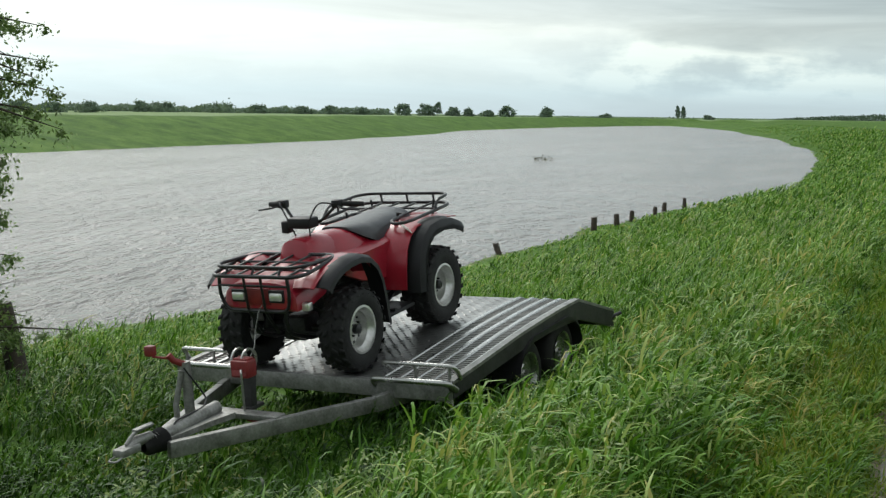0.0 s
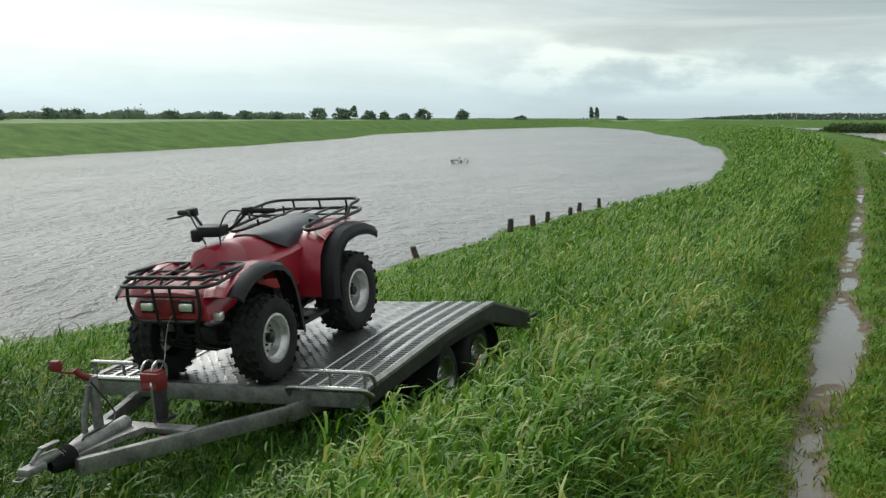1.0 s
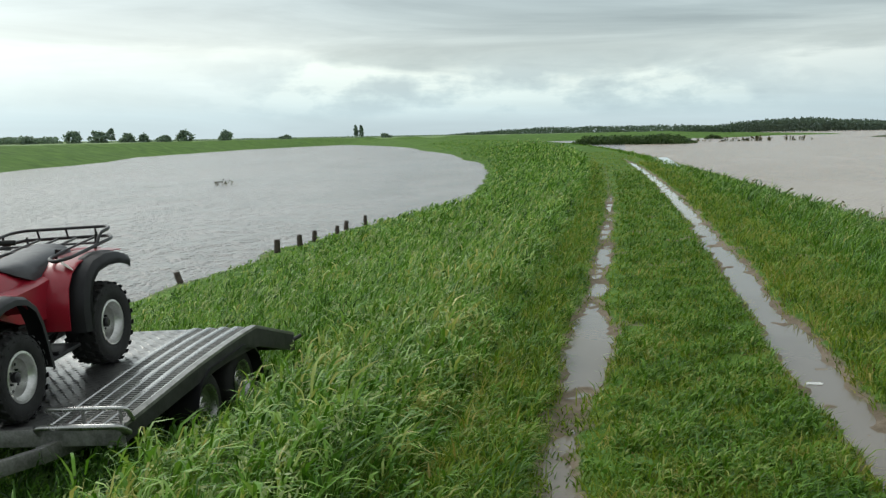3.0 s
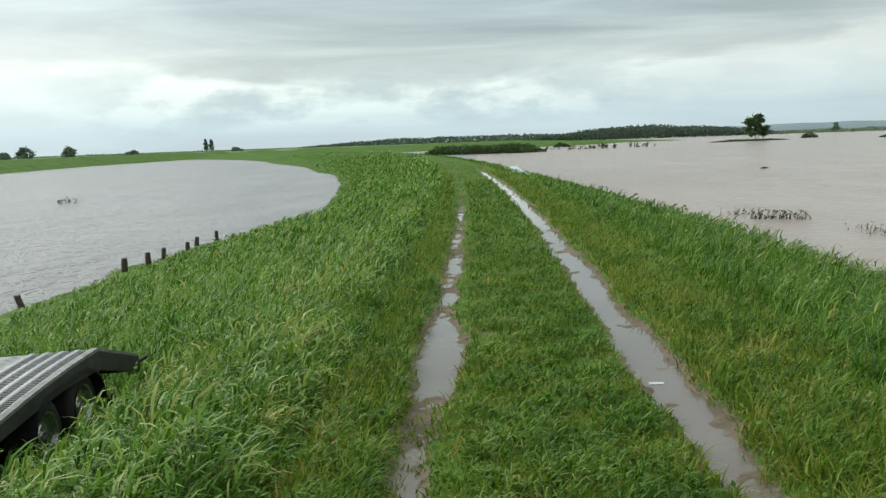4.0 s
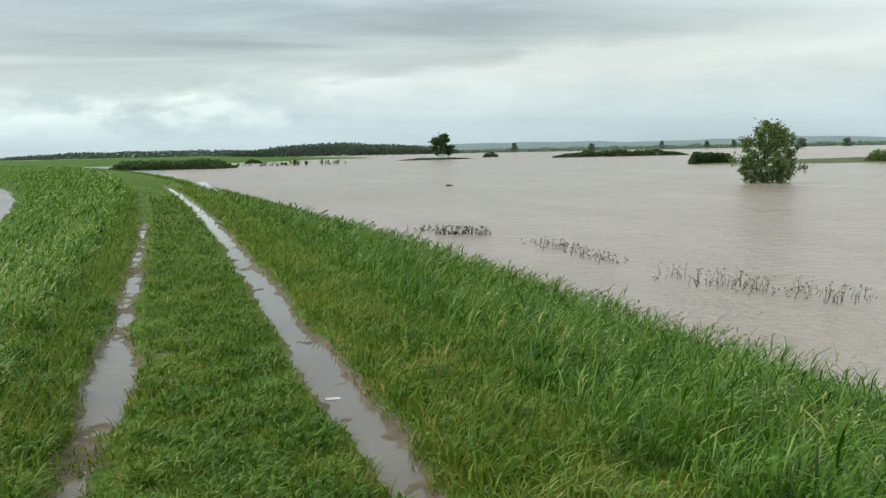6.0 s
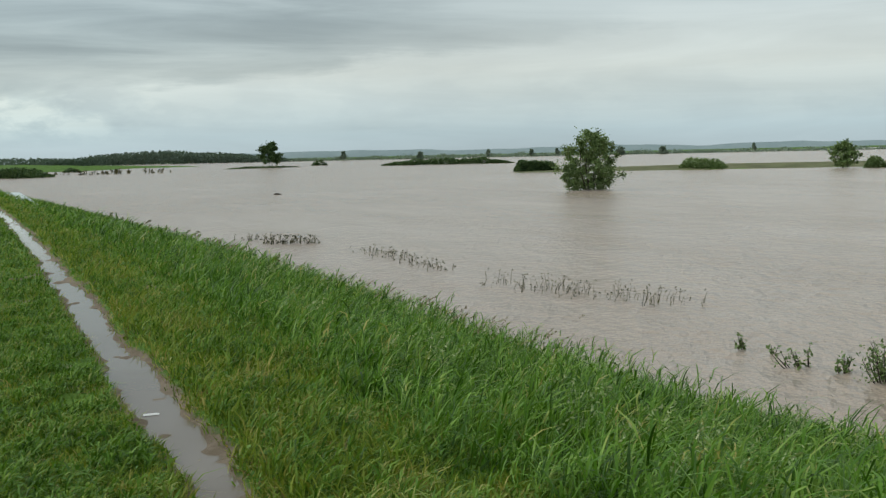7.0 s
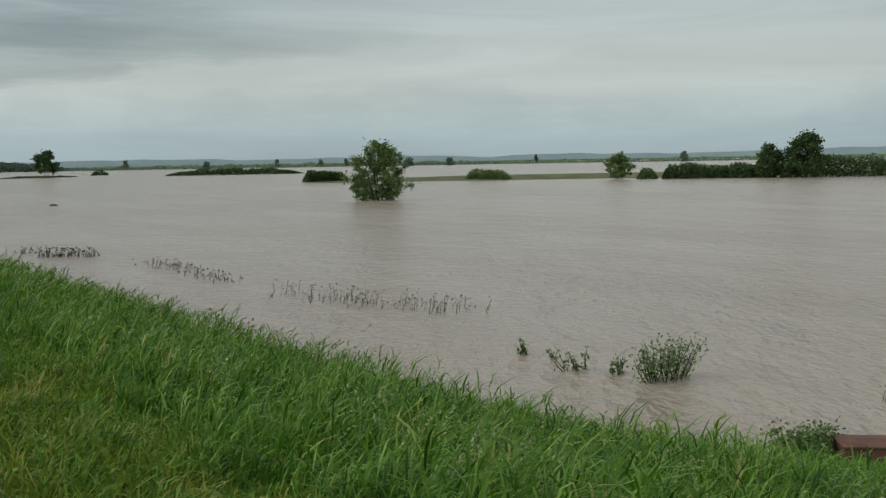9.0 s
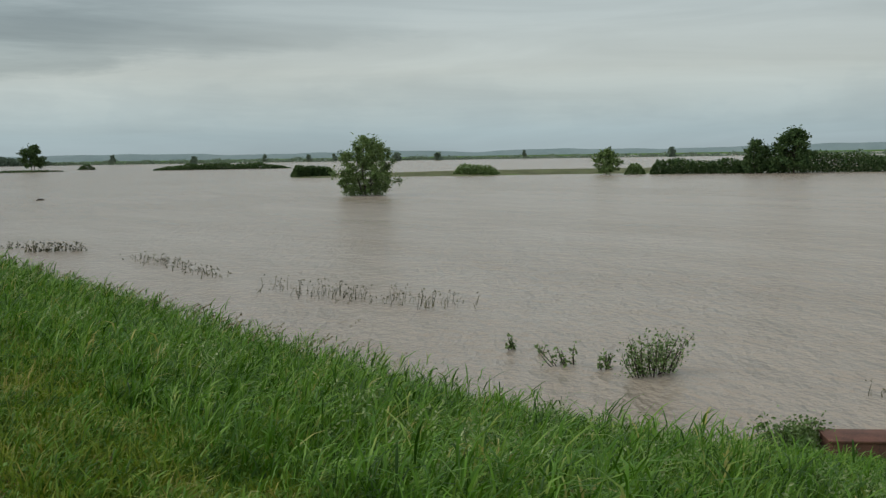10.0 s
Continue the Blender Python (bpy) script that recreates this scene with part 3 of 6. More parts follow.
def leafy_field(name, label, n, each, u0, u1, y0, y1, h0, h1, leaf, w, lean, mat_, power=1.5, keep=0.25, size_=0.6):
    """Leafy stalks: broad leaves set up each stalk, arching out and hanging over, mostly down the wind."""
    u, y = scatter(n, u0, u1, y0, y1, power)
    k = tufted(u, y, size_, keep) & (np.abs(u) < 1.7 * y + 1)
    u, y = u[k], y[k]
    b = on_land(u, y)
    k = b[:, 2] > WATER + 0.1
    b, u, y = b[k], u[k], y[k]
    m = len(b)
    H = rng.uniform(h0, h1, m) * (1 + 0.42 * wobble(u, y, 0.9, 8) + 0.22 * wobble(u, y, 0.33, 5)) * trodden(u, y)
    sway = np.stack([lean[0] + rng.normal(0, 0.14, m), lean[1] + rng.normal(0, 0.14, m)], 1)
    f = rng.uniform(0.2, 1.0, m * each)
    Hr, yr = np.repeat(H, each), np.repeat(y, each)
    base = np.repeat(b, each, 0)
    base[:, :2] += np.repeat(sway, each, 0) * (Hr * f ** 1.6)[:, None]
    base[:, 2] += Hr * f * 0.92
    a = rng.normal(0.1, 1.15, m * each)
    push = rng.uniform(0.35, 1.5, m * each)
    far_ = np.clip(yr / 12, 1, 14)
    L = leaf * rng.uniform(0.55, 1.3, m * each) * (1.15 - 0.4 * f) * far_ ** 0.35 * np.clip(np.repeat(trodden(u, y), each) * 1.3, 0.5, 1)
    wid = w * rng.uniform(0.6, 1.35, m * each) * far_ ** 0.7
    me = blades(name, base, L, wid, (np.cos(a) * push, np.sin(a) * push), 0.15, mat_, 1.0)
    return tagged(new(name, me), label, "grass", kind="stuff")


def grass_field(name, label, n, u0, u1, y0, y1, h0, h1, w, lean, spread, mat_, power=1.6, keep=0.4, tuft=0.22, droop=0.5, short=False, dry_ruts=False):
    u, y = scatter(n, u0, u1, y0, y1, power)
    k = tufted(u, y, tuft, keep) & (np.abs(u) < 1.7 * y + 1)
    if dry_ruts:
        k &= rut_depth(u, y, 1.0) < 0.024 + rng.uniform(0, 0.022, n)
    u, y = u[k], y[k]
    b = on_land(u, y)
    k = b[:, 2] > WATER - 0.05
    b, u, y = b[k], u[k], y[k]
    tall = np.clip((b[:, 2] - WATER) / 0.5, 0.5, 1) * (1 + 0.30 * wobble(u, y, 0.8, 8) + 0.15 * wobble(u, y, 0.25, 2)) * trodden(u, y)
    h = rng.uniform(h0, h1, len(b)) * tall
    wid = w * rng.uniform(0.6, 1.4, len(b)) * np.clip(y / 12, 1, 14) ** 0.75
    ob = new(name, blades(name, b, h, wid, lean, spread, mat_, droop, short))
    return tagged(ob, label, "grass", kind="stuff")


WIND = (0.22, 0.05)
LUSH = "tall wet meadow grass bent over by the wind"
SLOPE = "lush green grass on the slope above the floodwater"
# near the trailer the blades take the darker tint with painted-in shade
grass_field("tall_grass", LUSH, 40000, -11.5, -2.4, 3.2, 9.5, 0.14, 0.34, 0.011, WIND, 0.5, GRASS_DEEP_SHADED)
grass_field("tall_grass", LUSH, 9000, -2.4, -1.0, 3.2, 9.5, 0.14, 0.36, 0.011, WIND, 0.5, GRASS_TALL)
grass_field("tall_grass", LUSH, 28000, -11.5, -1.0, 9.5, 30, 0.14, 0.36, 0.011, WIND, 0.5, GRASS_TALL)
leafy_field("reed_grass", LUSH, 10000, 6, -11.5, -2.4, 3.3, 9.5, 0.20, 0.48, 0.19, 0.016, WIND, GRASS_DEEP_SHADED, 1.5, 0.08)
leafy_field("reed_grass", LUSH, 2300, 6, -2.4, -0.85, 3.3, 9.5, 0.20, 0.48, 0.19, 0.016, WIND, GRASS_TALL, 1.5, 0.10)
leafy_field("reed_grass", LUSH, 9000, 6, -11.5, -0.85, 9.5, 40, 0.20, 0.48, 0.19, 0.016, WIND, GRASS_TALL, 1.5, 0.10)
leafy_field("reed_grass", "pale broad-leaved reed grass beside the track", 2600, 6, -2.6, -0.95, 4.6, 16, 0.20, 0.52, 0.21, 0.017, WIND, GRASS_PALE, 1.4, 0.0, 0.45)
tuft_field("tall_grass", LUSH, 2200, 12, -11.5, -0.95, 3.3, 34, 0.26, 0.46, 0.014, WIND, GRASS_TALL, 1.5, 0.75)
grass_field("tall_grass", LUSH, 60000, -13, -0.8, 28, 330, 0.22, 0.38, 0.014, WIND, 0.36, GRASS_TALL, 1.5)
leafy_field("reed_grass", LUSH, 7000, 4, -12, -0.9, 36, 200, 0.25, 0.5, 0.22, 0.018, WIND, GRASS_TALL, 1.4, 0.15, 1.5)
grass_field("tall_grass", SLOPE, 80000, 2.45, 12.3, 3.0, 30, 0.14, 0.34, 0.011, (0.3, -0.08), 0.48, GRASS_SLOPE)
leafy_field("reed_grass", SLOPE, 13000, 5, 2.6, 9.7, 3.2, 40, 0.16, 0.46, 0.26, 0.012, (0.28, -0.06), GRASS_SLOPE, 1.5, 0.06, 0.8)
tuft_field("tall_grass", SLOPE, 1600, 12, 2.7, 9.6, 3.2, 30, 0.24, 0.44, 0.013, (0.24, -0.06), GRASS_SLOPE, 1.5, 0.7)
grass_field("tall_grass", SLOPE, 45000, 2.3, 9.8, 28, 330, 0.2, 0.38, 0.014, (0.35, -0.08), 0.4, GRASS_SLOPE, 1.5)
VERGE = "short trodden grass along the track"
CLUMPS = "low dark clumps of coarse grass on the track"
grass_field("short_grass", VERGE, 124000, -0.9, 2.5, 3.6, 90, 0.03, 0.11, 0.008, (0.1, 0.0), 0.6, GRASS_SHORT, 1.9, 0.2, 0.16, 0.4, True, True)
leafy_field("grass_clumps", CLUMPS, 9000, 6, 0.02, 1.12, 3.6, 45, 0.03, 0.11, 0.085, 0.011, (0.1, 0.0), GRASS_MID, 1.8, 0.0, 0.22)
leafy_field("grass_clumps", CLUMPS, 5000, 6, -1.0, -0.38, 3.4, 50, 0.05, 0.17, 0.11, 0.011, (0.1, 0.0), GRASS_MID, 1.6, 0.05, 0.25)
leafy_field("grass_clumps", CLUMPS, 5000, 6, 1.62, 2.9, 3.4, 50, 0.05, 0.18, 0.11, 0.011, (0.1, 0.0), GRASS_MID, 1.6, 0.05, 0.28)
grass_field("short_grass", VERGE, 26000, -1.7, -0.40, 3.4, 60, 0.07, 0.24, 0.010, (0.2, 0.0), 0.5, GRASS_SHORT, 1.5, 0.3, 0.12, 0.5, True, True)
grass_field("short_grass", VERGE, 30000, 1.60, 2.9, 3.4, 60, 0.07, 0.24, 0.010, (0.2, 0.0), 0.5, GRASS_SHORT, 1.5, 0.3, 0.15, 0.5, True, True)

DRY = "dead brown grass lying flat beside the wheel ruts"
grass_field("dead_grass", DRY, 16000, 1.55, 2.9, 3.4, 40, 0.03, 0.10, 0.009, (0.4, 0.0), 1.1, GRASS_DEAD, 1.6, 0.0, 0.3, 0.9, True, True)
grass_field("dead_grass", DRY, 9000, -1.3, -0.35, 3.4, 40, 0.03, 0.09, 0.009, (0.4, 0.0), 1.1, GRASS_DEAD, 1.6, 0.0, 0.3, 0.9, True, True)
grass_field("dead_grass", DRY, 9000, 0.0, 1.2, 3.6, 40, 0.02, 0.07, 0.008, (0.3, 0.0), 1.1, GRASS_DEAD, 1.7, 0.0, 0.35, 0.9, True, True)
grass_field("dead_grass", "dead brown grass on the low bank by the floodwater", 7000, 7.2, 10.6, 5.5, 13, 0.05, 0.16, 0.010, (0.4, -0.1), 1.0, GRASS_DEAD, 1.4, 0.0, 0.5, 0.9, True)

# ---- the trailer ----
STEEL = material("galvanised_steel", (0.35, 0.35, 0.335), (0.15, 0.15, 0.14), 0.5, 0.6, 9, 55, 0.25)
STEEL_DARK = material("wet_dark_steel", (0.045, 0.045, 0.046), (0.018, 0.018, 0.018), 0.55, 0.2, 6, 45, 0.25)
PLATE = material("aluminium_tread_plate", (0.40, 0.40, 0.39), (0.22, 0.22, 0.215), 0.34, 0.9, 5, 60, 0.1)
CHROME = material("bright_tube", (0.56, 0.56, 0.54), (0.36, 0.36, 0.35), 0.28, 0.95, 5, 60)
RUBBER = material("tyre_rubber", (0.022, 0.022, 0.022), (0.012, 0.012, 0.012), 0.72, 0, 12, 80, 0.3, 0.3)
RED_PAINT = material("red_painted_metal", (0.24, 0.022, 0.022), (0.14, 0.012, 0.014), 0.45, 0, 10, 60, 0.1)
BLACK_PLASTIC = material("black_plastic", (0.017, 0.018, 0.020), (0.011, 0.011, 0.012), 0.48, 0, 8, 90, 0.1, 0.3)
RIM_PAINT = material("silver_wheel_rim", (0.70, 0.70, 0.68), (0.48, 0.48, 0.46), 0.30, 0.75, 8, 60, 0.15)
WHITE_PLASTIC = material("white_plastic", (0.75, 0.75, 0.72), (0.6, 0.6, 0.58), 0.4)

TRAILER_POSE = pose(-4.182, 6.608, -0.189, 0, 0, -2.02) @ pose(0, 0, 0, 0, -3.18, 0) @ pose(0, 0, 0, 3.95, 0, 0)
W = 1.15            # half the deck's width
PEAK, TAIL = 2.38, 3.26


DECK = ((0.0, -0.050), (0.4, -0.034), (0.8, -0.013), (1.1, 0.002), (1.4, 0.010), (1.7, 0.015), (2.0, 0.015), (PEAK, 0.008), (TAIL, -0.275))
DECK_Y = [y for y, _ in DECK]


def deck_z(y):
    """The deck rises in a shallow arch to its peak and falls away at the tail."""
    return float(lerp(y, DECK))


def trailer_wheel(parent, x, y, out):
    bm = bmesh.new()
    lathe(bm, [(0.17, -0.08), (0.24, -0.088), (0.268, -0.07), (0.28, -0.04), (0.28, 0.04), (0.268, 0.07), (0.24, 0.088), (0.17, 0.08)], 28, (x, y, -0.37), closed=True)
    tyre = part("tyre", bm, RUBBER, parent)
    bm = bmesh.new()
    o = out
    lathe(bm, [(0.175, 0.085 * o), (0.182, 0.092 * o), (0.165, 0.085 * o), (0.15, 0.04 * o), (0.11, 0.03 * o), (0.09, 0.055 * o), (0.045, 0.06 * o), (0.04, 0.09 * o), (0.001, 0.092 * o)], 28, (x, y, -0.37))
    part("rim", bm, CHROME, tyre, "bright steel rim")


def build_trailer():
    tr = thing("car_trailer", "galvanised tandem-axle flatbed trailer with an aluminium deck, standing in tall grass", "trailer", TRAILER_POSE)
    # chassis
    for x in (-W + 0.03, W - 0.03):
        bm = bmesh.new()
        loft(bm, [[(x - 0.03, y, deck_z(y) - 0.012), (x + 0.03, y, deck_z(y) - 0.012), (x + 0.03, y, lo), (x - 0.03, y, lo)]
                  for y, lo in ((0.0, -0.16), (0.4, -0.145), (0.8, -0.13), (1.1, -0.12), (1.4, -0.115), (1.7, -0.115), (2.0, -0.13), (PEAK, -0.16), (TAIL, -0.43))])
        part("side_rail", bm, STEEL_DARK, tr)
        bm = bmesh.new()
        loft(bm, [[(x - 0.02, y, deck_z(y) - 0.01), (x + 0.033, y, deck_z(y) - 0.01), (x + 0.033, y, deck_z(y) + 0.014), (x - 0.02, y, deck_z(y) + 0.014)] for y in DECK_Y])
        part("edge_strip", bm, STEEL, tr)
    bm = bmesh.new()
    box(bm, -W, W, -0.06, 0.0, -0.162, -0.046, 0.006)
    part("front_beam", bm, STEEL, tr)
    for y in (0.75, 1.5, 2.2):
        bm = bmesh.new()
        box(bm, -W + 0.06, W - 0.06, y - 0.03, y + 0.03, -0.11, -0.03, 0.005)
        part("cross_member", bm, STEEL_DARK, tr)
    bm = bmesh.new()
    box(bm, -W, W, TAIL - 0.03, TAIL, deck_z(TAIL) - 0.14, deck_z(TAIL) + 0.012, 0.004)
    part("rear_beam", bm, STEEL_DARK, tr)
    # deck: tread plate in the middle with its raised lozenges
    R0 = 0.60
    bm = bmesh.new()
    loft(bm, [[(-R0, y, deck_z(y)), (R0, y, deck_z(y)), (R0, y, deck_z(y) - 0.01), (-R0, y, deck_z(y) - 0.01)] for y in DECK_Y[:-1] + [TAIL - 0.03]])
    plate = part("tread_plate", bm, PLATE, tr, "wet aluminium tread plate")
    V, L, S = [], [], []
    row = 0
    y = 0.03
    while y < PEAK - 0.02:
        x = -R0 + 0.04 + (0.0425 if row % 2 else 0)
        while x < R0 - 0.02:
            turn = 0.62 if (row + int(round((x + 1) / 0.085))) % 2 else -0.62
            c, s = math.cos(turn), math.sin(turn)
            o = len(V)
            for u, w in ((-0.031, 0), (0, -0.011), (0.031, 0), (0, 0.011)):
                V.append((x + u * c - w * s, y + u * s + w * c, deck_z(y + u * s + w * c) + 0.0006))
            V.append((x, y, deck_z(y) + 0.007))
            for f in ((0, 1, 4), (1, 2, 4), (2, 3, 4), (3, 0, 4)):
                S.append(len(L))
                L += [o + k for k in f]
            x += 0.085
        y += 0.05
        row += 1
    me = mesh_arrays("tread", np.array(V), np.array(L), np.array(S), PLATE)
    tagged(new("tread", me), kind="stuff").parent = plate
    # two runways of pressed grating
    for sgn in (-1, 1):
        a, b = sorted((sgn * R0, sgn * (W - 0.05)))
        bm = bmesh.new()
        loft(bm, [[(a, yy, deck_z(yy) - 0.05), (b, yy, deck_z(yy) - 0.05), (b, yy, deck_z(yy) - 0.056), (a, yy, deck_z(yy) - 0.056)] for yy in DECK_Y[:-1] + [TAIL - 0.03]])
        run = part("runway", bm, STEEL_DARK, tr, "pressed steel grating runway")
        step = 0.042
        bm = bmesh.new()
        box(bm, a, b, 0, 0.019, -0.03, 0.0)
        slat_me = finish(bm, "slat", STEEL, False)
        yy = 0.02
        while yy < TAIL - 0.05:
            ob = new("slat", slat_me)
            ob.parent = run
            ob.matrix_basis = pose(0, yy, deck_z(yy), math.degrees(math.atan((deck_z(yy + 0.05) - deck_z(yy - 0.05)) / 0.1)))
            yy += step
        for k in range(5):
            x = a + (b - a) * k / 4
            bm = bmesh.new()
            loft(bm, [[(x - 0.022, yy, deck_z(yy) + 0.001), (x - 0.016, yy, deck_z(yy) + 0.010), (x + 0.016, yy, deck_z(yy) + 0.010), (x + 0.022, yy, deck_z(yy) + 0.001)] for yy in DECK_Y[:-1] + [TAIL - 0.03]])
            part("rib", bm, CHROME, run)
    # stop rails of bent tube at both front corners
    for sgn in (-1, 1):
        x0, x1 = sgn * 0.58, sgn * 1.16
        bm = bmesh.new()
        tube(bm, [(x0 + sgn * 0.02, 0.16, -0.04), (x0 + sgn * 0.02, 0.02, 0.06), (x1, 0.02, 0.06), (x1, 0.10, -0.045)], 0.016, 10, 0.04)
        rail = part("stop_rail", bm, CHROME, tr, "bright bent-tube stop rail")
        bm = bmesh.new()
        tube(bm, [(x0, -0.03, -0.10), (x0, -0.10, -0.022), (x1, -0.10, -0.022), (x1 + sgn * 0.005, 0.02, -0.10)], 0.021, 10, 0.05)
        part("lower_tube", bm, CHROME, rail)
        for x in (sgn * 0.86, sgn * 1.12):
            bm = bmesh.new()
            tube(bm, [(x, 0.02, -0.05), (x, 0.02, 0.06)], 0.011, 8)
            part("rail_post", bm, STEEL, rail)
    # drawbar
    for sgn in (-1, 1):
        bm = bmesh.new()
        beam(bm, (sgn * 0.075, -1.57, -0.084), (sgn * 0.65, -0.2, -0.172), 0.055, 0.10, 0.008)
        beam(bm, (sgn * 0.65, -0.2, -0.172), (sgn * 0.9, 0.6, -0.19), 0.055, 0.11, 0.008)
        part("drawbar_arm", bm, STEEL, tr)
    bm = bmesh.new()
    beam(bm, (-0.37, -0.86, -0.085), (0.37, -0.86, -0.085), 0.10, 0.035)
    part("drawbar_brace", bm, STEEL, tr)
    bm = bmesh.new()
    loft(bm, [[(-w, y, z), (w, y, z), (w, y, z - 0.035), (-w, y, z - 0.035)] for y, w, z in ((-1.52, 0.06, 0.015), (-1.2, 0.10, 0.02), (-1.02, 0.14, 0.02))])
    tube(bm, [(0, -1.62, 0.02), (0, -1.02, 0.045)], 0.042, 12)
    part("overrun_housing", bm, STEEL, tr)
    bm = bmesh.new()
    prof = [(0.04, -1.52)]
    for i in range(7):
        prof += [(0.074 - 0.003 * i, -1.535 - 0.022 * i), (0.058 - 0.003 * i, -1.546 - 0.022 * i)]
    lathe(bm, prof + [(0.03, -1.70)], 20, (0, 0, 0.005), "Y")
    part("rubber_boot", bm, RUBBER, tr, "ribbed black rubber boot")
    bm = bmesh.new()
    tube(bm, [(0, -1.68, 0.015), (0, -1.80, 0.02), (0, -1.90, -0.005)], [0.03, 0.034, 0.02], 10)
    box(bm, -0.045, 0.045, -1.95, -1.80, -0.03, 0.018, 0.014)
    coup = part("coupling_head", bm, STEEL, tr, "worn steel ball coupling")
    bm = bmesh.new()
    tube(bm, [(0, -1.88, 0.025), (0, -1.80, 0.075), (0, -1.66, 0.082)], 0.012, 8, 0.03)
    box(bm, -0.022, 0.022, -1.80, -1.66, 0.075, 0.09, 0.005)
    part("coupling_lever", bm, STEEL, coup)
    bm = bmesh.new()
    tube(bm, [(-0.025, -1.93, -0.02), (-0.03, -2.0, -0.035), (0.03, -2.0, -0.035), (0.025, -1.93, -0.02)], 0.006, 8, 0.02)
    part("safety_ring", bm, STEEL, coup)
    # winch post and winch
    bm = bmesh.new()
    beam(bm, (0.02, -0.72, -0.10), (0.02, -0.70, 0.13), 0.07, 0.06, 0.006)
    box(bm, -0.02, 0.06, -0.77, -0.62, -0.11, -0.085, 0.004)
    post = part("winch_post", bm, STEEL_DARK, tr)
    bm = bmesh.new()
    box(bm, -0.065, 0.075, -0.78, -0.68, 0.11, 0.225, 0.012)
    loft(bm, [[(x_, -0.79, 0.13), (x_, -0.70, 0.12), (x_, -0.69, 0.235), (x_, -0.76, 0.235)] for x_ in (-0.05, 0.06)])
    winch = part("winch_housing", bm, RED_PAINT, post, "red painted hand winch")
    bm = bmesh.new()
    for x in (-0.075, 0.005):
        lathe(bm, [(0.085, x - 0.006), (0.085, x + 0.006), (0.07, x + 0.006), (0.07, x - 0.006)], 28, (0, -0.67, 0.20), closed=True)
    part("drum_flange", bm, CHROME, post)
    bm = bmesh.new()
    tube(bm, [(0.03, -0.79, 0.17), (0.06, -0.83, 0.17), (0.06, -0.83, -0.10), (0.08, -0.84, -0.13), (0.11, -0.85, -0.13)], 0.008, 8, 0.02)
    crank = part("crank", bm, CHROME, post)
    bm = bmesh.new()
    tube(bm, [(0.10, -0.85, -0.13), (0.21, -0.87, -0.13)], [0.016, 0.02], 10)
    part("crank_grip", bm, RED_PAINT, post, "red plastic grip")
    bm = bmesh.new()
    pts = [(-0.04, -0.60, 0.2), (-0.07, -0.5, 0.24), (-0.10, -0.44, 0.34), (-0.10, -0.38, 0.47), (-0.08, -0.30, 0.54)]
    tube(bm, pts, 0.0035, 6, 0.05)
    part("winch_strap", bm, STEEL, post)
    # prop stand with its red handle
    bm = bmesh.new()
    tube(bm, [(-0.22, -1.06, -0.10), (-0.22, -1.06, 0.27)], 0.033, 12)
    tube(bm, [(-0.22, -1.10, 0.22), (-0.26, -1.14, 0.0), (-0.26, -1.14, -0.22)], 0.02, 10)
    stand = part("prop_stand", bm, STEEL, tr)
    bm = bmesh.new()
    tube(bm, [(-0.22, -1.06, 0.25), (-0.26, -1.12, 0.29), (-0.28, -1.14, 0.33)], 0.022, 10)
    tube(bm, [(-0.26, -1.12, 0.30), (-0.36, -1.20, 0.33)], 0.008, 8)
    box(bm, -0.41, -0.34, -1.22, -1.17, 0.33, 0.40, 0.012)
    part("stand_handle", bm, RED_PAINT, stand, "red handle of the prop stand")
    bm = bmesh.new()
    tube(bm, [(-0.20, -1.10, 0.24), (-0.12, -1.0, 0.02), (0.02, -1.2, 0.03), (0.03, -1.5, 0.03), (0.06, -1.55, -0.08)], 0.006, 6, 0.08)
    part("brake_cable", bm, BLACK_PLASTIC, tr)
    for ob in tr.children:
        kind_ = ob.name.split(".")[0]
        if kind_ in ("overrun_housing", "rubber_boot"):
            ob.location = (0.0, 0.0, -0.04)
        elif kind_ == "coupling_head":
            ob.location = (0.0, 0.05, 0.0)
        elif kind_ in ("prop_stand", "brake_cable"):
            ob.location = (-0.02, 0.06, 0.01)
    post.location = (0.02, -0.02, 0.02)
    # axles, wheels, mudguards
    for y in (1.36, 2.06):
        bm = bmesh.new()
        tube(bm, [(-1.05, y, -0.37), (1.05, y, -0.37)], 0.03, 10)
        beam(bm, (-0.8, y, -0.37), (-0.8, y - 0.25, -0.14), 0.06, 0.06)
        beam(bm, (0.8, y, -0.37), (0.8, y - 0.25, -0.14), 0.06, 0.06)
        part("axle", bm, STEEL_DARK, tr)
        for s in (-1, 1):
            trailer_wheel(tr, s * 1.02, y, s)
    for s in (-1, 1):
        bm = bmesh.new()
        secs = []
        for i in range(17):
            a = math.pi * (1 - i / 16)
            cy = 1.36 if i < 6 else 2.06 if i > 10 else 1.36 + 0.7 * (i - 5) / 6
            r = 0.315
            y, z = cy + r * math.cos(a), -0.37 + r * math.sin(a) * 0.98
            if 5 < i < 11:
                z = -0.37 + r * 0.985
            xo = s * 1.17
            secs.append([(s * 0.93, y, z), (xo, y, z), (xo, y + 0.012 * math.cos(a), z - 0.03), (s * 0.93, y + 0.001, z - 0.006)])
        loft(bm, secs)
        part("mudguard", bm, BLACK_PLASTIC, tr, "black plastic mudguard")
    # marker lamp under the front corner, and tail lamps
    bm = bmesh.new()
    box(bm, 1.02, 1.14, -0.03, 0.0, -0.185, -0.15, 0.005)
    lamp_ = part("marker_lamp", bm, WHITE_PLASTIC, tr)
    bm = bmesh.new()
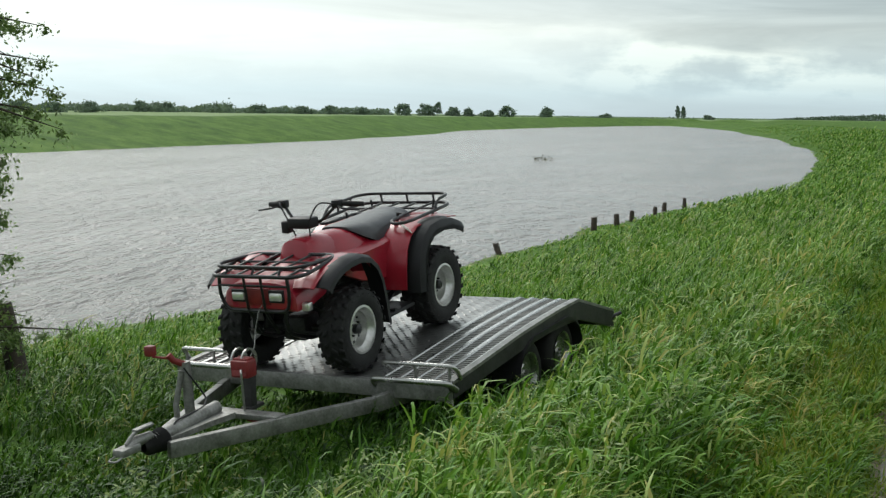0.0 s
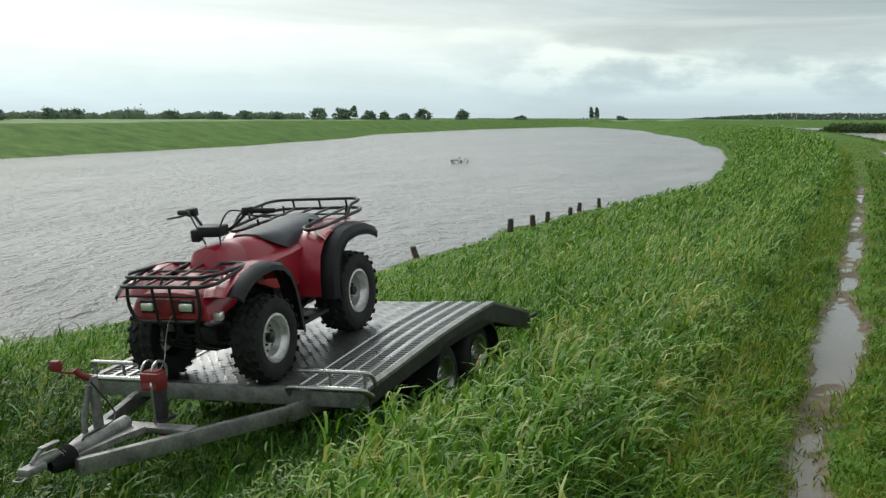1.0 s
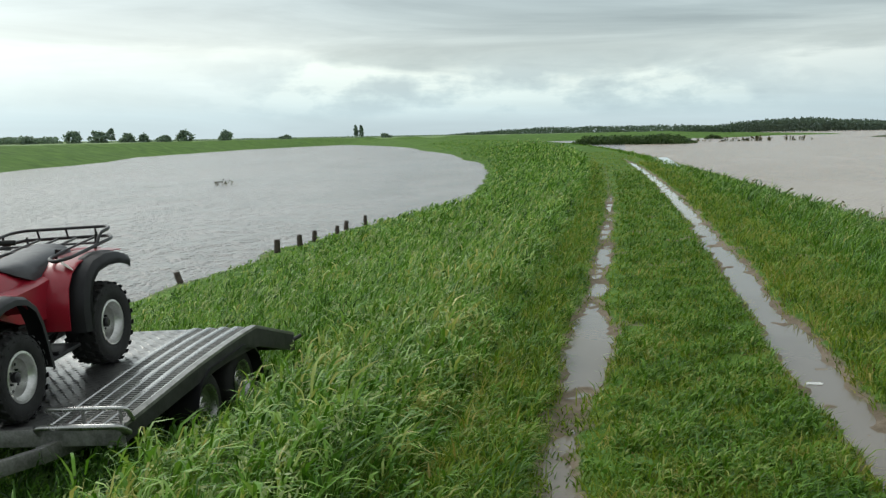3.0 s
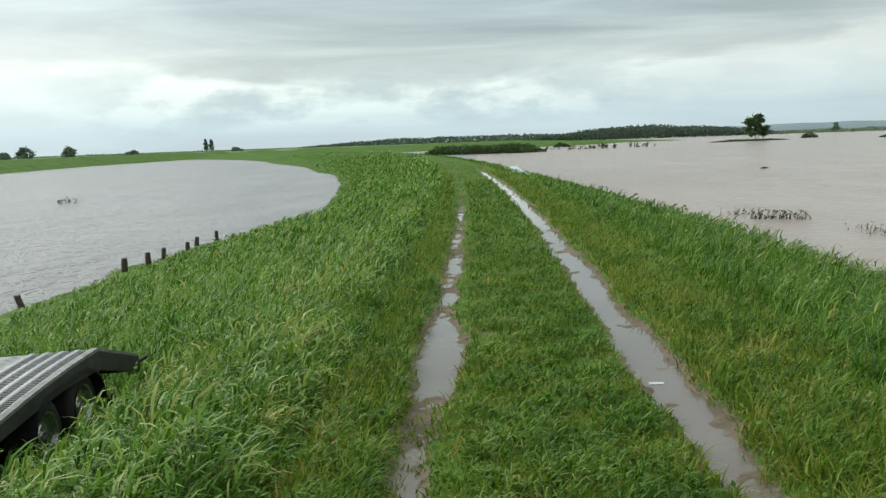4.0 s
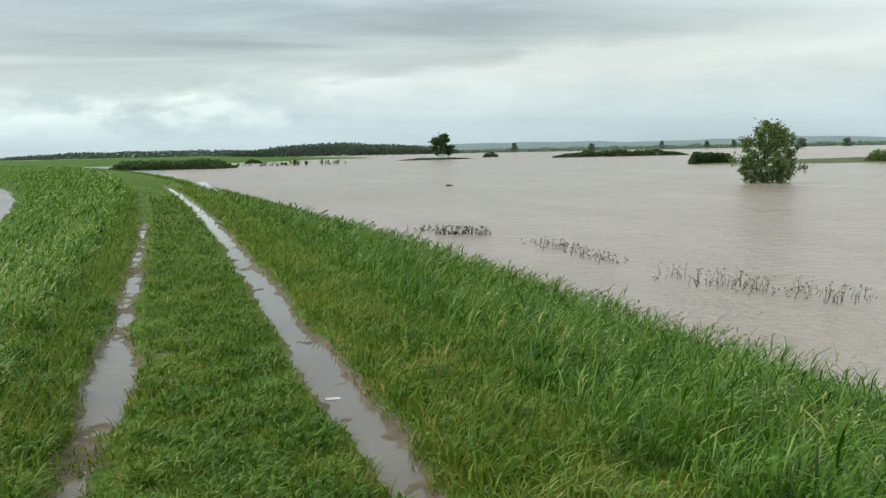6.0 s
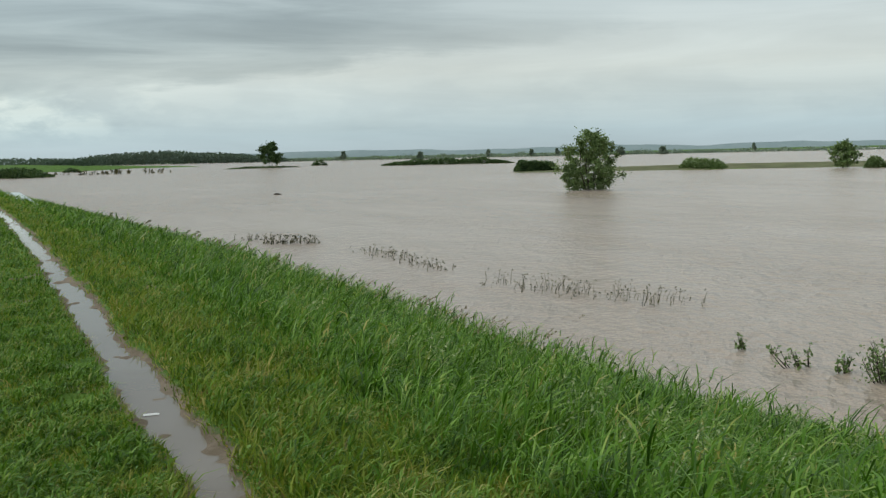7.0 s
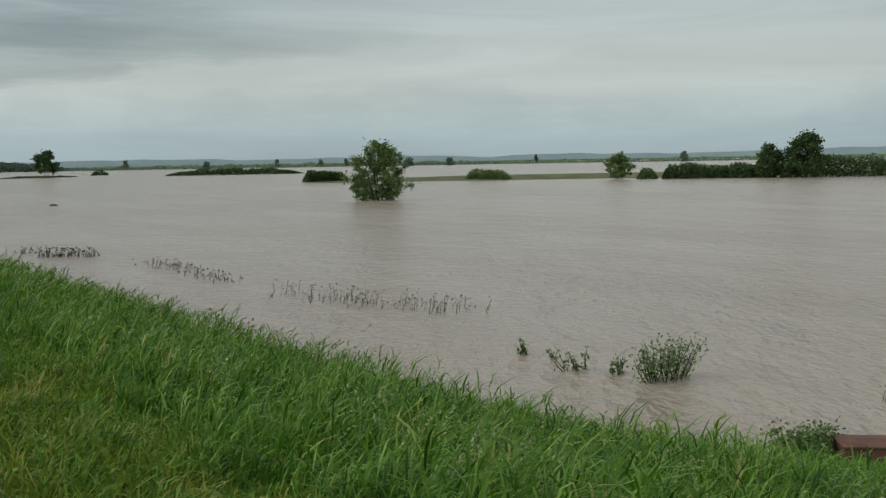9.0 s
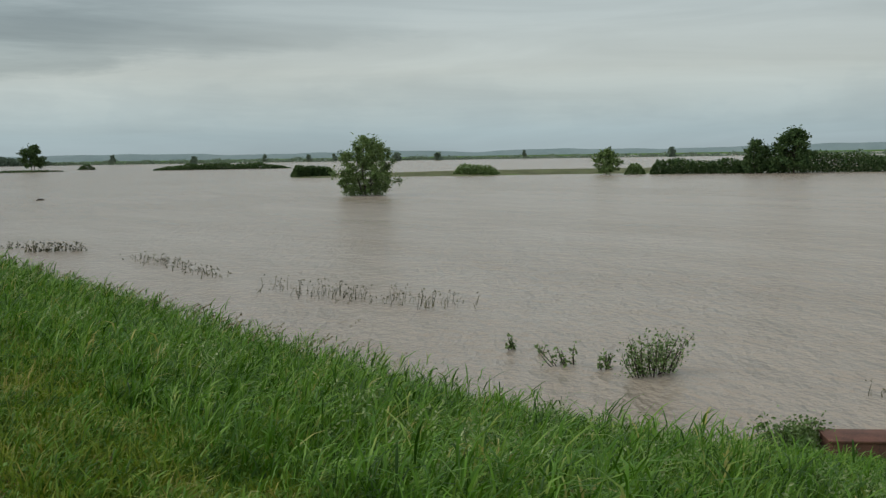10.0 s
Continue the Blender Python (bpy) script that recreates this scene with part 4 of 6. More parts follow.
    box(bm, 1.065, 1.095, -0.036, -0.028, -0.182, -0.153, 0.003)
    part("lens", bm, BLACK_PLASTIC, lamp_)
    bm = bmesh.new()
    tube(bm, [(1.14, 0.0, -0.02), (1.145, -0.01, -0.2)], 0.005, 6)
    part("lashing_cord", bm, WHITE_PLASTIC, tr)
    for s in (-1, 1):
        bm = bmesh.new()
        box(bm, s * 0.95 - 0.12, s * 0.95 + 0.12, TAIL, TAIL + 0.03, deck_z(TAIL) - 0.13, deck_z(TAIL) - 0.05, 0.008)
        part("tail_lamp", bm, RED_PAINT, tr, "red tail lamp")
    bm = bmesh.new()
    tube(bm, [(W - 0.02, TAIL - 0.05, deck_z(TAIL) - 0.06), (W + 0.05, TAIL + 0.05, deck_z(TAIL) - 0.03)], 0.018, 10)
    part("ramp_hook", bm, STEEL_DARK, tr)


build_trailer()

# ---- the quad bike on the trailer ----
RED = material("red_bodywork", (0.32, 0.008, 0.024), (0.24, 0.006, 0.017), 0.34, 0, 4, 50, 0.05, 0.5, 0.35)
SEAT = material("wet_vinyl_seat", (0.055, 0.057, 0.062), (0.035, 0.036, 0.04), 0.38, 0, 10, 120, 0.25)
BLACK_TUBE = material("black_painted_tube", (0.018, 0.018, 0.02), (0.010, 0.010, 0.011), 0.35, 0.1, 12, 90, 0.1)
LENS = material("lamp_lens", (0.80, 0.80, 0.77), (0.65, 0.65, 0.62), 0.12, 0.6, 30, 90, 0.2)
ENGINE = material("oily_engine_metal", (0.05, 0.05, 0.05), (0.018, 0.018, 0.018), 0.55, 0.5, 14, 70, 0.4)
STICKER = material("white_sticker", (0.7, 0.66, 0.6), (0.55, 0.5, 0.46), 0.5)

QUAD_POSE = TRAILER_POSE @ pose(-0.10, 0.12, -0.046, 2.35)


def tyre_mesh(r, w, rim_r):
    """A knobbly tyre: rounded carcass and rows of lugs."""
    bm = bmesh.new()
    h = w / 2
    lathe(bm, [(rim_r, -h * 0.75), (rim_r + 0.03, -h * 0.95), (r - 0.06, -h), (r - 0.025, -h * 0.88), (r - 0.012, -h * 0.5), (r - 0.012, h * 0.5), (r - 0.025, h * 0.88), (r - 0.06, h), (rim_r + 0.03, h * 0.95), (rim_r, h * 0.75)], 40, closed=True)
    return bm


def lug_mesh(r, w):
    V, L, S = [], [], []
    h = w / 2

    def lug(a, x, da, dx, top, skew=0.0, drop=0.0):
        o = len(V)
        for rr in (r - 0.02 - drop, top - drop):
            for ea, ex in ((-1, -1), (1, -1), (1, 1), (-1, 1)):
                aa = a + ea * da + ex * skew
                V.append((x + ex * dx, math.cos(aa) * rr, math.sin(aa) * rr))
        for f in ((4, 5, 6, 7), (0, 1, 5, 4), (1, 2, 6, 5), (2, 3, 7, 6), (3, 0, 4, 7)):
            S.append(len(L))
            L.extend(o + k for k in f)

    n = 22
    for k in range(n):
        a = 2 * math.pi * k / n
        lug(a, h * 0.30, 0.055, h * 0.19, r - 0.003, 0.05)
        lug(a + math.pi / n, -h * 0.30, 0.055, h * 0.19, r - 0.003, -0.05)
        for s in (-1, 1):
            lug(a + (0 if s > 0 else math.pi / n), s * h * 0.80, 0.055, h * 0.18, r - 0.009, s * 0.03, 0.004)
            lug(a + (0 if s > 0 else math.pi / n), s * h * 0.95, 0.055, h * 0.05, r - 0.024, 0, 0.03)
    return V, L, S


def quad_wheel(parent, x, y, r, w, rim_r, out):
    z = r
    m = Matrix.Translation((x, y, z))
    wheel = part("wheel", tyre_mesh(r, w, rim_r), RUBBER, parent, "knobbly black off-road tyre")
    wheel.matrix_basis = m
    lugs = tagged(new("tread", mesh_arrays("tread", *[np.array(q) for q in lug_mesh(r, w)], RUBBER)), kind="stuff")
    lugs.parent = wheel
    o = out
    bm = bmesh.new()
    h = w / 2
    lathe(bm, [(rim_r + 0.008, h * 0.72 * o), (rim_r + 0.012, h * 0.88 * o), (rim_r - 0.004, h * 0.9 * o), (rim_r - 0.012, h * 0.6 * o), (rim_r - 0.03, h * 0.45 * o),
               (rim_r - 0.030, h * 0.40 * o), (rim_r - 0.036, h * 0.05 * o), (rim_r - 0.05, h * -0.12 * o), (0.085, h * -0.12 * o), (0.065, h * 0.08 * o), (0.05, h * 0.22 * o), (0.001, h * 0.24 * o)], 36)
    part("rim", bm, RIM_PAINT, wheel, "silver steel rim")
    bm = bmesh.new()
    lathe(bm, [(0.036, h * 0.1 * o), (0.036, h * 0.55 * o), (0.025, h * 0.62 * o), (0.001, h * 0.62 * o)], 18)
    part("hub", bm, BLACK_TUBE, wheel)
    for k in range(4):
        a = math.pi / 4 + k * math.pi / 2
        bm = bmesh.new()
        tube(bm, [(h * 0.1 * o, math.cos(a) * 0.055, math.sin(a) * 0.055), (h * 0.38 * o, math.cos(a) * 0.055, math.sin(a) * 0.055)], 0.009, 6)
        part("wheel_nut", bm, BLACK_TUBE, wheel)
    for k in range(8):
        a = k * math.pi / 4
        bm = bmesh.new()
        tube(bm, [(h * 0.03 * o, math.cos(a) * (rim_r - 0.065), math.sin(a) * (rim_r - 0.065)), (h * 0.085 * o, math.cos(a) * (rim_r - 0.065), math.sin(a) * (rim_r - 0.065))], 0.010, 8)
        part("rim_hole", bm, BLACK_TUBE, wheel)


def fender(bm, side, path, profile, thick=0.008):
    """A mudguard swept along (y, z) path points: profile of (x, dz) across, given per path point by a scale."""
    secs = []
    for y, z, nx, nz, k in path:
        top = [(side * x, y + nx * d * k, z + nz * d * k) for x, d in profile]
        secs.append(top + [(px, py - nx * thick, pz - nz * thick) for px, py, pz in reversed(top)])
    loft(bm, secs)


def build_quad():
    q = thing("quad_bike", "red four-wheeled quad bike with black racks, parked on the trailer deck", "quad bike", QUAD_POSE)
    for s in (-1, 1):
        quad_wheel(q, s * 0.425, 0.0, 0.305, 0.21, 0.16, s)
        quad_wheel(q, s * 0.40, 1.26, 0.32, 0.26, 0.16, s)
    # frame, engine and running gear
    bm = bmesh.new()
    for s in (-1, 1):
        tube(bm, [(s * 0.13, -0.34, 0.62), (s * 0.14, -0.36, 0.36), (s * 0.15, -0.1, 0.25), (s * 0.16, 1.0, 0.26), (s * 0.15, 1.35, 0.5), (s * 0.15, 1.5, 0.78)], 0.016, 8, 0.08)
        tube(bm, [(s * 0.13, -0.3, 0.60), (s * 0.12, 0.3, 0.80), (s * 0.13, 1.45, 0.74)], 0.016, 8, 0.08)
    part("frame", bm, BLACK_TUBE, q)
    bm = bmesh.new()
    box(bm, -0.16, 0.16, 0.28, 0.80, 0.26, 0.52, 0.04)
    box(bm, -0.11, 0.11, 0.34, 0.60, 0.5, 0.68, 0.03)
    for k in range(5):
        box(bm, -0.125, 0.125, 0.33, 0.61, 0.53 + k * 0.028, 0.538 + k * 0.028)
    lathe(bm, [(0.0, -0.20), (0.11, -0.20), (0.12, -0.18), (0.12, 0.18), (0.11, 0.20), (0.0, 0.20)], 20, (0, 0.62, 0.40))
    part("engine", bm, ENGINE, q)
    bm = bmesh.new()
    tube(bm, [(-0.40, 0, 0.30), (0.40, 0, 0.30)], 0.028, 10)
    box(bm, -0.10, 0.10, -0.10, 0.10, 0.22, 0.40, 0.03)
    for s in (-1, 1):
        tube(bm, [(s * 0.12, -0.14, 0.30), (s * 0.34, 0.0, 0.26), (s * 0.12, 0.14, 0.30)], 0.014, 8, 0.03)
        tube(bm, [(s * 0.14, -0.08, 0.50), (s * 0.33, 0.0, 0.40), (s * 0.14, 0.1, 0.50)], 0.012, 8, 0.03)
        tube(bm, [(s * 0.30, -0.02, 0.28), (s * 0.20, 0.04, 0.62)], 0.032, 10)
        tube(bm, [(s * 0.04, 0.10, 0.34), (s * 0.34, 0.09, 0.31)], 0.009, 8)
    part("front_suspension", bm, ENGINE, q)
    bm = bmesh.new()
    tube(bm, [(-0.38, 1.26, 0.32), (0.38, 1.26, 0.32)], 0.034, 10)
    box(bm, -0.10, 0.10, 1.14, 1.38, 0.22, 0.42, 0.03)
    tube(bm, [(0.05, 0.8, 0.32), (0.05, 1.2, 0.32)], 0.05, 10)
    tube(bm, [(0.20, 0.5, 0.5), (0.26, 0.8, 0.5), (0.25, 1.0, 0.52), (0.24, 1.5, 0.55)], [0.02, 0.02, 0.05, 0.05], 10)
    part("rear_axle", bm, ENGINE, q)
    for s in (-1, 1):
        bm = bmesh.new()
        box(bm, min(s * 0.20, s * 0.46), max(s * 0.20, s * 0.46), 0.42, 0.86, 0.255, 0.285, 0.01)
        tube(bm, [(s * 0.2, 0.55, 0.27), (s * 0.47, 0.55, 0.30)], 0.014, 8)
        part("footboard", bm, BLACK_PLASTIC, q)
    # front bodywork: nose with grille, hood
    bm = bmesh.new()
    loft(bm, [arc_section(y, h, t, lo, 13, 3.4) for y, h, t, lo in ((-0.46, 0.27, 0.70, 0.56), (-0.44, 0.30, 0.735, 0.54), (-0.30, 0.32, 0.755, 0.55), (-0.10, 0.30, 0.78, 0.58), (0.06, 0.24, 0.82, 0.62))])
    nose = part("nose_cowl", bm, RED, q)
    bm = bmesh.new()
    box(bm, -0.10, 0.10, -0.472, -0.455, 0.585, 0.70, 0.006)
    part("grille", bm, RED_PAINT, nose)
    for s in (-1, 1):
        bm = bmesh.new()
        box(bm, s * 0.155 - 0.062, s * 0.155 + 0.062, -0.475, -0.43, 0.60, 0.69, 0.01)
        part("headlight_bezel", bm, BLACK_PLASTIC, nose)
    for s in (-1, 1):
        bm = bmesh.new()
        box(bm, s * 0.155 - 0.052, s * 0.155 + 0.052, -0.487, -0.46, 0.615, 0.672, 0.012)
        part("headlight", bm, LENS, nose, "clear rectangular headlight")
    bm = bmesh.new()
    box(bm, 0.30, 0.36, -0.40, -0.34, 0.53, 0.59, 0.012)
    part("tow_eye", bm, LENS, q)
    # steering cowl and tank
    bm = bmesh.new()
    loft(bm, [arc_section(y, h, t, lo, 13, 2.8) for y, h, t, lo in ((-0.02, 0.14, 0.82, 0.70), (0.03, 0.15, 0.93, 0.70), (0.16, 0.155, 0.955, 0.68), (0.30, 0.155, 0.925, 0.66), (0.42, 0.15, 0.90, 0.64))])
    part("steering_cowl", bm, RED, q)
    bm = bmesh.new()
    loft(bm, [arc_section(y, h, t, lo, 13, 2.5) for y, h, t, lo in ((0.30, 0.16, 0.90, 0.62), (0.40, 0.20, 0.925, 0.60), (0.55, 0.23, 0.915, 0.58), (0.72, 0.23, 0.88, 0.58), (0.85, 0.20, 0.84, 0.60))])
    part("fuel_tank_cover", bm, RED, q)
    for s in (-1, 1):
        bm = bmesh.new()
        loft(bm, [[(s * 0.16, y, t), (s * w, y, t - 0.05), (s * w, y, lo), (s * (w - 0.04), y, lo), (s * 0.14, y, t - 0.04)] for y, w, t, lo in ((0.28, 0.24, 0.78, 0.62), (0.45, 0.27, 0.79, 0.54), (0.70, 0.29, 0.80, 0.50), (0.90, 0.30, 0.82, 0.50))])
        part("side_panel", bm, RED, q)
    # seat: low at the front, rising to the rear, tapering onto the tank
    bm = bmesh.new()
    loft(bm, [arc_section(y, h, t, lo, 13, 2.6) for y, h, t, lo in ((0.56, 0.12, 0.925, 0.90), (0.64, 0.19, 0.93, 0.84), (0.78, 0.24, 0.925, 0.77), (0.95, 0.24, 0.925, 0.80), (1.15, 0.22, 0.93, 0.82), (1.36, 0.20, 0.935, 0.84), (1.42, 0.17, 0.91, 0.84))])
    part("seat", bm, SEAT, q, "wet dark grey vinyl seat")
    # front mudguards: red top, black flared edge reaching down behind the wheel
    def arch(c, r, a0, a1, n, lift=1.0):
        out = []
        for i in range(n):
            a = radians(a0 + (a1 - a0) * i / (n - 1))
            out.append((c[0] - r * math.cos(a), c[1] + r * math.sin(a) * lift, -math.cos(a), math.sin(a), 1.0))
        return out

    for s in (-1, 1):
        bm = bmesh.new()
        p = [(-0.42, 0.70, -0.3, 0.95, 1), (-0.35, 0.745, -0.25, 0.97, 1), (-0.22, 0.80, -0.2, 0.98, 1), (-0.08, 0.83, -0.05, 1.0, 1), (0.06, 0.835, 0.1, 1, 1), (0.20, 0.81, 0.3, 0.95, 1), (0.30, 0.74, 0.6, 0.8, 1), (0.36, 0.64, 0.85, 0.5, 1)]
        fender(bm, s, p, [(0.20, -0.03), (0.28, 0.0), (0.36, 0.005), (0.43, -0.005)])
        part("front_mudguard", bm, RED, q)
        bm = bmesh.new()
        p = [(-0.37, 0.69, -0.5, 0.85, 1), (-0.34, 0.72, -0.4, 0.9, 1), (-0.29, 0.755, -0.3, 0.95, 1), (-0.20, 0.795, -0.2, 0.98, 1), (-0.06, 0.822, -0.05, 1.0, 1), (0.08, 0.825, 0.1, 1, 1), (0.21, 0.79, 0.35, 0.93, 1), (0.31, 0.71, 0.7, 0.7, 1), (0.37, 0.58, 0.95, 0.25, 1), (0.40, 0.42, 1.0, 0.1, 1), (0.42, 0.24, 1.0, 0.08, 1)]
        fender(bm, s, p, [(0.36, 0.005), (0.42, 0.008), (0.49, 0.0), (0.515, -0.02), (0.52, -0.05)])
        part("front_fender_flare", bm, BLACK_PLASTIC, q, "black plastic fender flare")
        # rear mudguards
        bm = bmesh.new()
        p = [(0.74, 0.40, -1, 0.1, 1), (0.76, 0.55, -1, 0.15, 1), (0.80, 0.70, -0.95, 0.3, 1), (0.88, 0.80, -0.7, 0.7, 1), (1.00, 0.855, -0.25, 0.96, 1), (1.20, 0.865, 0, 1, 1), (1.45, 0.85, 0.05, 1, 1), (1.66, 0.82, 0.1, 1, 1)]
        fender(bm, s, p, [(0.16, 0.0), (0.26, 0.005), (0.36, 0.0), (0.46, -0.012)])
        part("rear_mudguard", bm, RED, q)
        bm = bmesh.new()
        p = [(0.83, 0.36, -1, 0.05, 1), (0.84, 0.52, -1, 0.1, 1), (0.88, 0.67, -0.9, 0.4, 1), (0.96, 0.78, -0.6, 0.8, 1), (1.08, 0.845, -0.2, 0.98, 1), (1.26, 0.86, 0.0, 1, 1), (1.43, 0.84, 0.08, 0.99, 1), (1.55, 0.80, 0.2, 0.97, 1), (1.62, 0.77, 0.35, 0.92, 1), (1.64, 0.71, 0.95, 0.3, 1)]
        fender(bm, s, p, [(0.40, 0.008), (0.47, 0.006), (0.53, -0.01), (0.555, -0.05), (0.555, -0.09)])
        part("rear_fender_flare", bm, BLACK_PLASTIC, q, "black plastic fender flare")
    bm = bmesh.new()
    box(bm, -0.30, 0.30, 1.56, 1.68, 0.70, 0.84, 0.03)
    part("tail_panel", bm, RED, q)
    bm = bmesh.new()
    box(bm, -0.055, 0.055, 0.0, 0.004, -0.05, 0.05, 0.001, Matrix.Translation((0.405, 0.93, 0.838)) @ pose(0, 0, 0, 50, 0, -60))
    part("sticker", bm, STICKER, q, "pale warning sticker")
    # front rack and bumper
    bm = bmesh.new()
    tube(bm, [(-0.32, 0.02, 0.83), (-0.38, -0.08, 0.825), (-0.38, -0.42, 0.79), (-0.32, -0.51, 0.79), (0.32, -0.51, 0.79), (0.38, -0.42, 0.79), (0.38, -0.08, 0.825), (0.32, 0.02, 0.83), (-0.32, 0.02, 0.83)], 0.0135, 8, 0.05)
    rack = part("front_rack", bm, BLACK_TUBE, q, "black tubular carrier rack")
    bm = bmesh.new()
    tube(bm, [(-0.36, -0.06, 0.83), (-0.36, -0.38, 0.845), (-0.30, -0.47, 0.845), (0.30, -0.47, 0.845), (0.36, -0.38, 0.845), (0.36, -0.06, 0.83)], 0.012, 8, 0.05)
    for x in (-0.22, 0.0, 0.22):
        tube(bm, [(x, -0.51, 0.79), (x, -0.47, 0.845)], 0.009, 6)
    part("upper_rail", bm, BLACK_TUBE, rack)
    for x in (-0.28, -0.14, 0.0, 0.14, 0.28):
        bm = bmesh.new()
        tube(bm, [(x, -0.51, 0.79), (x, 0.02, 0.83)], 0.009, 6)
        part("rack_bar", bm, BLACK_TUBE, rack)
    for y, z in ((-0.34, 0.80), (-0.17, 0.815)):
        bm = bmesh.new()
        tube(bm, [(-0.38, y, z), (0.38, y, z)], 0.009, 6)
        part("rack_bar", bm, BLACK_TUBE, rack)
    bm = bmesh.new()
    tube(bm, [(-0.28, -0.50, 0.79), (-0.29, -0.50, 0.66), (-0.25, -0.48, 0.545), (0.25, -0.48, 0.545), (0.29, -0.50, 0.66), (0.28, -0.50, 0.79)], 0.013, 8, 0.06)
    tube(bm, [(-0.29, -0.505, 0.725), (0.29, -0.505, 0.725)], 0.009, 6)
    for x in (-0.07, 0.07):
        tube(bm, [(x, -0.51, 0.79), (x, -0.49, 0.545), (x, -0.36, 0.36)], 0.010, 8, 0.04)
    part("bumper", bm, BLACK_TUBE, rack)
    # rear rack
    bm = bmesh.new()
    tube(bm, [(-0.42, 0.95, 0.93), (-0.43, 1.58, 0.95), (-0.36, 1.68, 0.95), (0.36, 1.68, 0.95), (0.43, 1.58, 0.95), (0.42, 0.95, 0.93), (0.34, 0.86, 0.92), (0.26, 0.92, 0.93), (0.24, 1.2, 0.94)], 0.0135, 8, 0.06)
    tube(bm, [(-0.42, 0.95, 0.93), (-0.34, 0.86, 0.92), (-0.26, 0.92, 0.93), (-0.24, 1.2, 0.94), (0.24, 1.2, 0.94)], 0.0125, 8, 0.06)
    rrack = part("rear_rack", bm, BLACK_TUBE, q, "black tubular carrier rack")
    rrack.location = (0.0, 0.02, -0.04)
    bm = bmesh.new()
    tube(bm, [(-0.41, 1.0, 0.94), (-0.42, 1.10, 1.02), (-0.43, 1.56, 1.03), (-0.36, 1.66, 1.03), (0.36, 1.66, 1.03), (0.43, 1.56, 1.03), (0.42, 1.42, 1.02), (0.42, 1.36, 0.95)], 0.0125, 8, 0.06)
    for x in (-0.25, 0.0, 0.25):
        tube(bm, [(x, 1.68, 0.95), (x, 1.66, 1.03)], 0.009, 6)
    for y in (1.25, 1.45):
        tube(bm, [(-0.425, y, 0.94), (-0.42, y, 1.025)], 0.009, 6)
    part("upper_rail", bm, BLACK_TUBE, rrack)
    for x in (-0.24, -0.08, 0.08, 0.24):
        bm = bmesh.new()
        tube(bm, [(x, 1.2, 0.94), (x, 1.68, 0.95)], 0.009, 6)
        part("rack_bar", bm, BLACK_TUBE, rrack)
    bm = bmesh.new()
    tube(bm, [(-0.43, 1.42, 0.945), (0.43, 1.42, 0.945)], 0.009, 6)
    part("rack_bar", bm, BLACK_TUBE, rrack)
    for s in (-1, 1):
        for a, b in (((0.30, 1.60, 0.95), (0.28, 1.58, 0.80)), ((0.24, 1.10, 0.935), (0.22, 1.1, 0.80)), ((0.32, -0.2, 0.82), (0.24, -0.2, 0.72))):
            bm = bmesh.new()
            tube(bm, [(s * a[0], a[1], a[2]), (s * b[0], b[1], b[2])], 0.011, 6)
            part("rack_mount", bm, BLACK_TUBE, q)
    # handlebar
    bm = bmesh.new()
    tube(bm, [(-0.40, 0.34, 1.105), (-0.24, 0.27, 1.12), (-0.10, 0.21, 0.99), (0.10, 0.21, 0.99), (0.24, 0.27, 1.12), (0.40, 0.34, 1.105)], 0.012, 8, 0.05)
    bars = part("handlebar", bm, BLACK_TUBE, q, "black handlebar with grips and levers")
    bars.location = (0.0, 0.0, 0.03)
    for s in (-1, 1):
        bm = bmesh.new()
        tube(bm, [(s * 0.27, 0.285, 1.118), (s * 0.41, 0.345, 1.104)], 0.019, 10)
        part("grip", bm, RUBBER, bars)
        bm = bmesh.new()
        tube(bm, [(s * 0.25, 0.25, 1.11), (s * 0.30, 0.20, 1.10), (s * 0.40, 0.22, 1.085), (s * 0.44, 0.235, 1.08)], 0.0075, 6, 0.02)
        part("lever", bm, BLACK_TUBE, bars)
        bm = bmesh.new()
        box(bm, s * 0.235 - 0.035, s * 0.235 + 0.035, 0.235, 0.295, 1.09, 1.15, 0.01)
        part("switch_box", bm, BLACK_PLASTIC, bars)
        bm = bmesh.new()
        tube(bm, [(s * 0.23, 0.24, 1.12), (s * 0.17, 0.12, 1.16), (s * 0.09, 0.10, 1.03), (s * 0.06, 0.14, 0.90)], 0.006, 6, 0.08)
        part("cable", bm, BLACK_PLASTIC, bars)
    bm = bmesh.new()
    box(bm, -0.10, 0.10, 0.09, 0.22, 0.965, 1.045, 0.02)
    box(bm, -0.16, -0.095, 0.10, 0.16, 0.93, 1.02, 0.012)
    part("instrument_pod", bm, BLACK_PLASTIC, bars, "black instrument pod")


build_quad()

# ---- trees, shrubs, reeds ----
def leaf_mesh(name, centres, size, material_, stretch=1.6, hang=0.0):
    """Many small pointed leaves, one rhombus each, turned at random."""
    n = len(centres)
    d = rng.normal(0, 1, (n, 3))
    d[:, 2] -= hang
    d /= np.linalg.norm(d, axis=1)[:, None]
    e = np.cross(d, rng.normal(0, 1, (n, 3)))
    e /= np.linalg.norm(e, axis=1)[:, None]
    s = (size * rng.uniform(0.6, 1.3, n))[:, None]
    V = np.stack([centres - d * s * stretch / 2, centres + e * s / 2, centres + d * s * stretch / 2, centres - e * s / 2], 1).reshape(-1, 3)
    return mesh_arrays(name, V, np.arange(4 * n), np.arange(n) * 4, material_)


